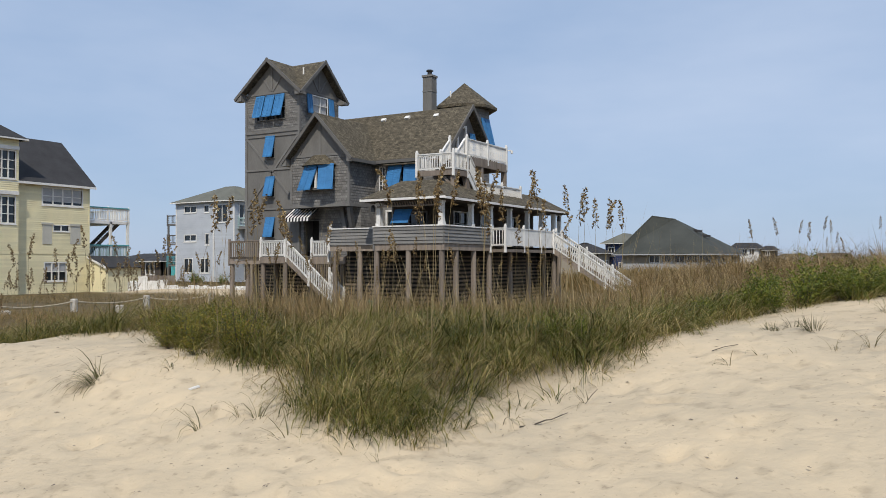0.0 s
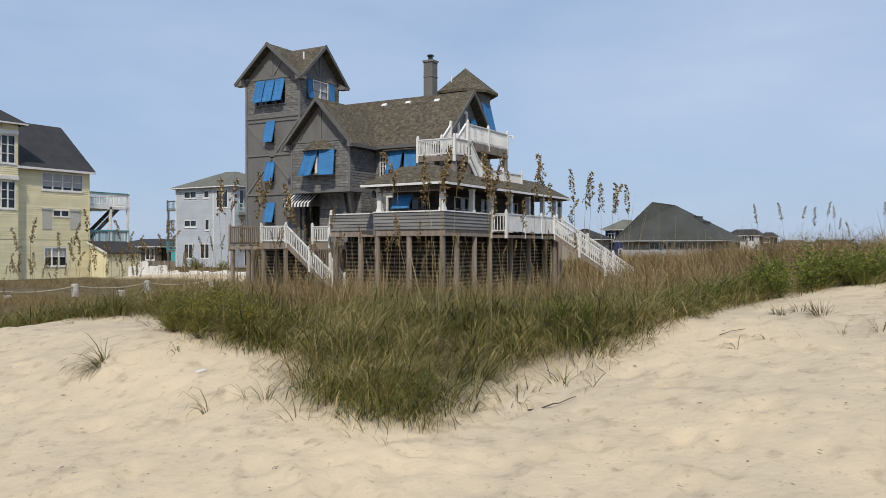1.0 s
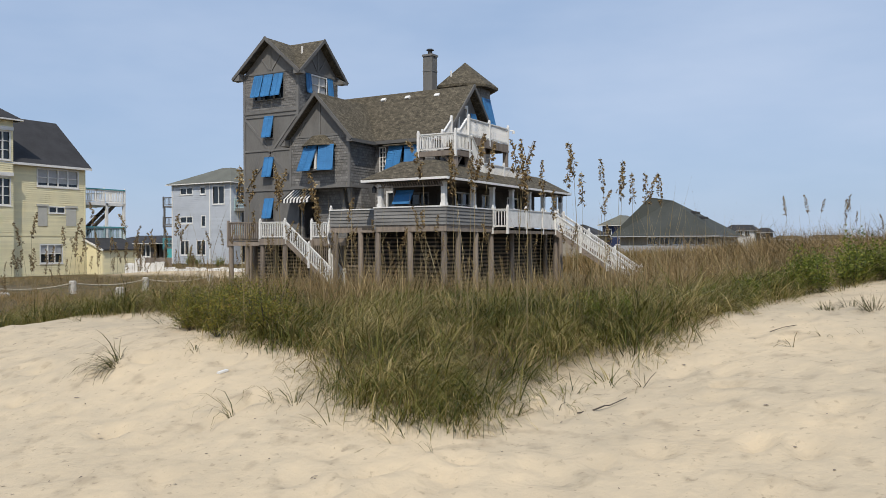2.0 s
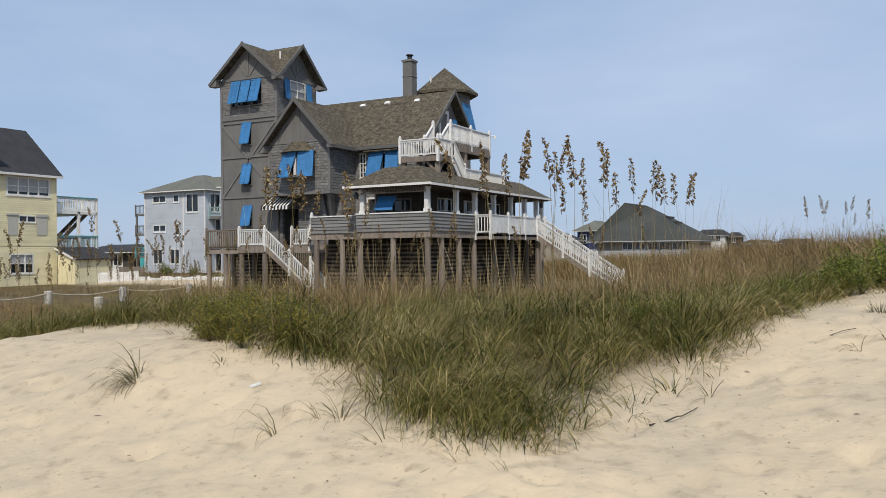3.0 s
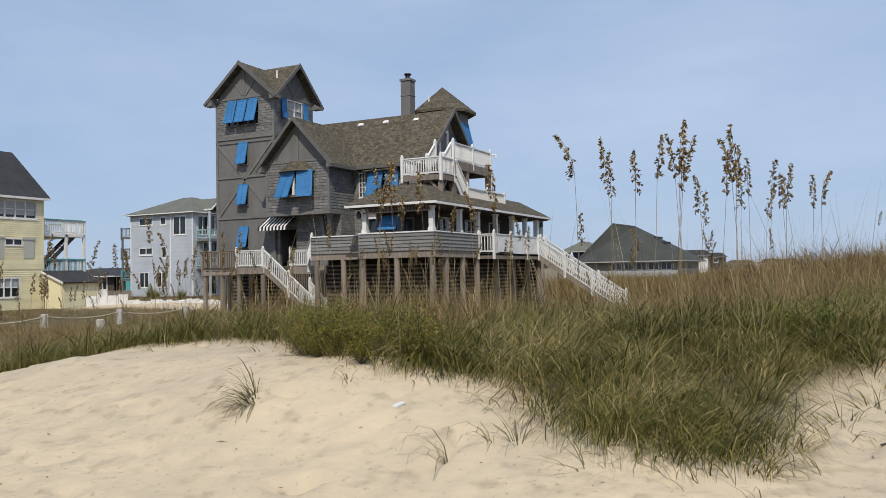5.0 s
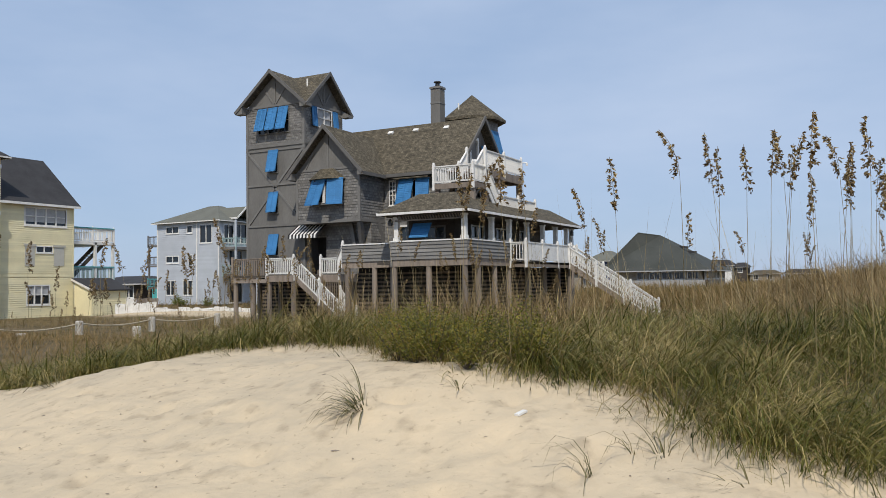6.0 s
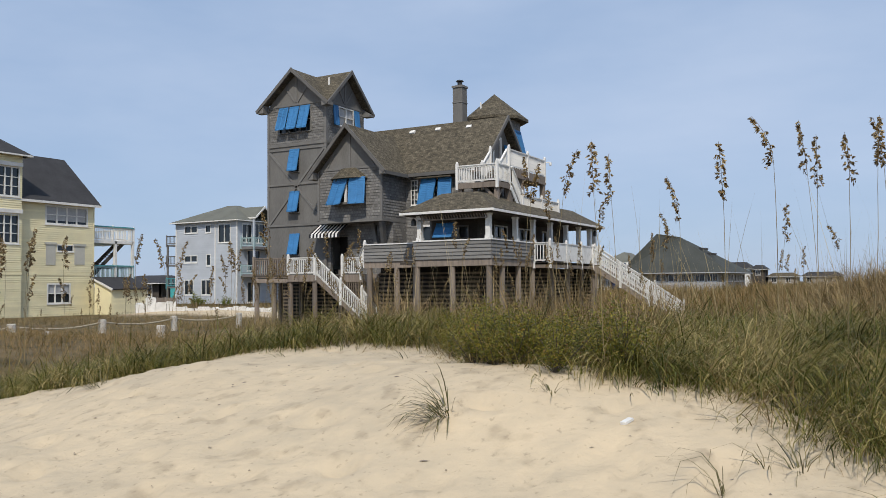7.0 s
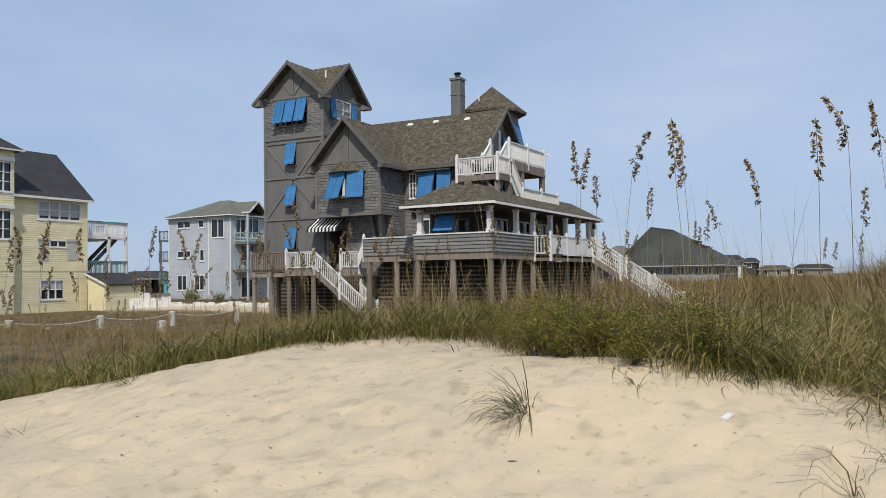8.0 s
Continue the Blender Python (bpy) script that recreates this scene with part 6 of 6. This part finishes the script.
def bush_meshes(k, leaf, n=1350, h=0.55, big=1.0):
    r = random.Random(70 + k)
    bm = bmesh.new()
    tips = []
    for _ in range(16):
        a, b = r.uniform(0, 6.28), r.uniform(0.05, 0.85)
        d = Vector((math.cos(a) * math.sin(b), math.sin(a) * math.sin(b), math.cos(b)))
        L = h * r.uniform(0.45, 1.25)
        tube(bm, (0, 0, -0.03), d * L, 0.006, 0.002, 4)
        tips.append((d, L))
    stems = mesh_of("brushwood", bm, DARKWOOD_AND_SHADE)
    bm = bmesh.new()
    for _ in range(n):
        d, L = r.choice(tips)
        o = d * L * r.uniform(0.3, 1.05) + Vector((r.gauss(0, 0.05), r.gauss(0, 0.05), r.gauss(0, 0.035)))
        o.z = max(o.z, 0.02)
        q = Vector((r.uniform(-1, 1), r.uniform(-1, 1), r.uniform(-0.3, 0.7))).normalized()
        s = q.cross(Vector((r.uniform(-1, 1), r.uniform(-1, 1), r.uniform(0, 1)))).normalized()
        l, ww = big * r.uniform(0.02, 0.042), big * r.uniform(0.005, 0.0095)
        vs = [bm.verts.new(p) for p in (o, o + q * l * 0.5 + s * ww, o + q * l, o + q * l * 0.5 - s * ww)]
        bm.faces.new(vs)
    return stems, mesh_of("foliage", bm, leaf)


def build_bushes():
    r = random.Random(5)

    def stand(leaf, label, spots, seed, n, big):
        protos = []
        for k in range(4):
            st, lv = bush_meshes(seed + k, leaf, n, big=big)
            e = thing("dune_shrub", (0, 0, 0), label, "shrub", "shrubs along the dune edge")
            part("brushwood", st, DARKWOOD_AND_SHADE, e)
            tagged(part("foliage", lv, leaf, e), kind="stuff")
            protos.append(e)
        for k, (x, y, s) in enumerate(spots):
            m = pose(x, y, float(ground_z(x, y)), 0, 0, r.uniform(0, 360))
            if k < len(protos):
                o = protos[k]
                o.matrix_basis = m
            else:
                o = copy_thing(protos[k % len(protos)], m)
            o.scale = (s * r.uniform(0.75, 1.1), s * r.uniform(0.75, 1.1), s * r.uniform(0.8, 1.15))

    gilt, green = [], []
    for _ in range(36):
        x = min(26.2, max(24.0, r.gauss(25.3, 0.5)))
        gilt.append((x, float(edge(x)) + r.uniform(0.03, 0.8), r.uniform(0.38, 0.62)))
    for _ in range(66):
        x = r.uniform(29.25, 32.4)
        green.append((x, float(edge(x)) + r.uniform(0.05, 1.0), r.uniform(0.36, 0.7)))
    for _ in range(4):
        x = r.uniform(26, 29.3)
        green.append((x, float(edge(x)) + r.uniform(0.8, 3.0), r.uniform(0.35, 0.5)))
    hedge = [(-40.29 + k * 0.55, 29.5, 2.1) for k in range(-1, 2)] + [(-36.41 + k * 0.5, 29.6, 1.9) for k in range(0, 2)]
    stand(LEAF, "dense dark shrub clipped low before the pale blue house", hedge, 30, 900, 1.6)
    stand(GILT, "low yellow-green small-leaved shrub at the edge of the dune", gilt, 0, 1300, 1.1)
    stand(LEAF, "low bright green leafy shrub at the edge of the dune", green, 10, 950, 1.5)


def sand_tuft(x, y, n, length, lean, curl, width, label, wind=1.1, bow=1.0, spread=0.05):
    v, q, t = tufts(np.array([[x, y]]), n, spread, length, (lean, 0.28), (curl, 0.4), width, wind=wind, wind_dir=3.67, bow=bow)
    ob = stuff("sand_tuft", v, q, t, WISP, label, "grass tuft")
    ob["kind"] = "thing"
    return tagged(ob, group="tufts in the sand")


def build_sand_things():
    for x, y, n, L in ((21.85, -31.97, 40, 0.52), (22.1, -33.07, 12, 0.3), (21.66, -31.85, 14, 0.36), (28.62, -32.36, 5, 0.24), (28.1, -32.87, 8, 0.26), (20.2, -32.9, 12, 0.3),
                       (27.6, -32.85, 12, 0.3), (26.9, -32.3, 14, 0.34), (24.3, -31.2, 14, 0.3), (23.2, -31.3, 16, 0.3), (29.05, -31.4, 10, 0.3), (29.3, -30.6, 16, 0.34)):
        sand_tuft(x, y, n, L, 0.7, 1.2, 0.006, "wispy dark grass tuft growing out of bare sand")
    for x, y, n, L in ((27.2, -32.68, 15, 0.34), (27.06, -32.69, 8, 0.36), (26.93, -32.94, 9, 0.38), (25.92, -32.3, 13, 0.28), (28.39, -32.95, 7, 0.26), (30.55, -30.27, 7, 0.22),
                       (30.78, -30.16, 12, 0.3), (29.88, -30.67, 6, 0.16), (30.06, -30.43, 6, 0.17), (30.3, -30.42, 5, 0.14)):
        sand_tuft(x, y, n, L, 0.22, 2.1, 0.0055, "sprig of a few dark arching blades in bare sand", 0.6, 1.7, 0.02)
    sand_tuft(25.43, -32.62, 80, 0.54, 0.4, 1.8, 0.007, "wide drooping dark green grass tuft in bare sand", 1.05)
    for x, y, n, L in ((30.01, -29.44, 90, 0.15), (30.33, -29.51, 90, 0.16), (30.15, -29.3, 40, 0.12), (30.85, -28.7, 24, 0.22)):
        sand_tuft(x, y, n, L, 0.5, 0.5, 0.005, "grey withered tuft half buried in sand", 0.2)
    # driftwood twig
    def twig(pts, r0):
        bm = bmesh.new()
        P3 = [Vector((x, y, float(ground_z(x, y)) + dz)) for x, y, dz in pts]
        tube_path(bm, P3, [r0 * (1 - 0.12 * i) for i in range(len(P3))], 6)
        solo("twig", bm, DARKWOOD_AND_SHADE, "thin dark driftwood twig lying on the sand", "twig", "twigs on the sand")
    twig([(28.86, -32.05, 0.01), (28.93, -31.98, 0.012), (28.98, -31.9, 0.02), (29.0, -31.87, 0.012), (29.05, -31.8, 0.02), (29.06, -31.72, 0.015)], 0.006)
    twig([(29.7, -30.35, 0.012), (29.78, -30.28, 0.02), (29.86, -30.2, 0.01)], 0.003)
    twig([(29.1, -31.5, 0.012), (29.13, -31.45, 0.06), (29.16, -31.42, 0.09)], 0.0025)
    bm = bmesh.new()
    z = float(ground_z(26.39, -32.5))
    beam(bm, (26.385, -32.53, z + 0.01), (26.405, -32.455, z + 0.024), 0.032, 0.012)
    bmesh.ops.bevel(bm, geom=bm.edges[:], offset=0.004, segments=1)
    solo("shell_shard", bm, WHITE, "small white shell fragment lying on the sand", "shell")
    # dark bits of weed and shell scattered over the sand
    r = random.Random(3)
    bm = bmesh.new()
    for _ in range(1000):
        x, y = r.uniform(20, 33), r.uniform(-36, -28.5)
        if y > float(edge(x)) - 0.05:
            continue
        z = float(ground_z(x, y)) + 0.003
        L, W, a = r.uniform(0.003, 0.012) + 0.022 * r.random() ** 6, r.uniform(0.002, 0.006), r.uniform(0, 6.28)
        c, s = math.cos(a), math.sin(a)
        ring = [bm.verts.new((x + c * L * u - s * W * w, y + s * L * u + c * W * w, z)) for u, w in ((-1, 0), (-0.3, 1), (0.7, 0.7), (1, 0), (0.4, -1), (-0.6, -0.8))]
        top = bm.verts.new((x, y, z + W * 0.9))
        for i in range(6):
            bm.faces.new((ring[i], ring[(i + 1) % 6], top))
    ob = solo("sand_litter", bm, WOOD, "dark scraps of weed and shell strewn over the sand", "litter", kind="stuff")


def build_fence():
    spots = [POSTS[0] + (POSTS[0] - POSTS[1]) * 0.9] + list(POSTS)
    f = thing("rope_fence", (*spots[1][:2], float(ground_z(spots[1].x, spots[1].y))), "bleached round posts joined by a sagging rope", "fence")
    for p in spots + STUMPS:
        g = float(ground_z(p.x, p.y))
        bm = bmesh.new()
        tube_path(bm, [(p.x, p.y, g - 0.3), (p.x, p.y, p.z - 0.03), (p.x, p.y, p.z)], [0.15, 0.145, 0.1], 10)
        part("fence_post", bm, POST, f)
    for a, b in zip(spots, spots[1:]):
        bm = bmesh.new()
        q = []
        for i in range(13):
            u = i / 12
            x, y = a.x + (b.x - a.x) * u, a.y + (b.y - a.y) * u
            q.append(Vector((x, y, a.z + (b.z - a.z) * u - 0.10 - 0.17 * 4 * u * (1 - u))))
        tube_path(bm, q, [0.035] * 13, 5)
        part("rope", bm, ROPE, f)


POSTS = [Vector((1.23, -19.31, 1.43)), Vector((0.25, -14.9, 1.38)), Vector((-0.94, -10.17, 1.33)), Vector((-0.5, -6.5, 1.34))]
STUMPS = [Vector((5.93, -17.08, 1.36)), Vector((6.73, -21.87, 1.43))]
build_grass()
build_oats()
build_bushes()
build_sand_things()
build_fence()
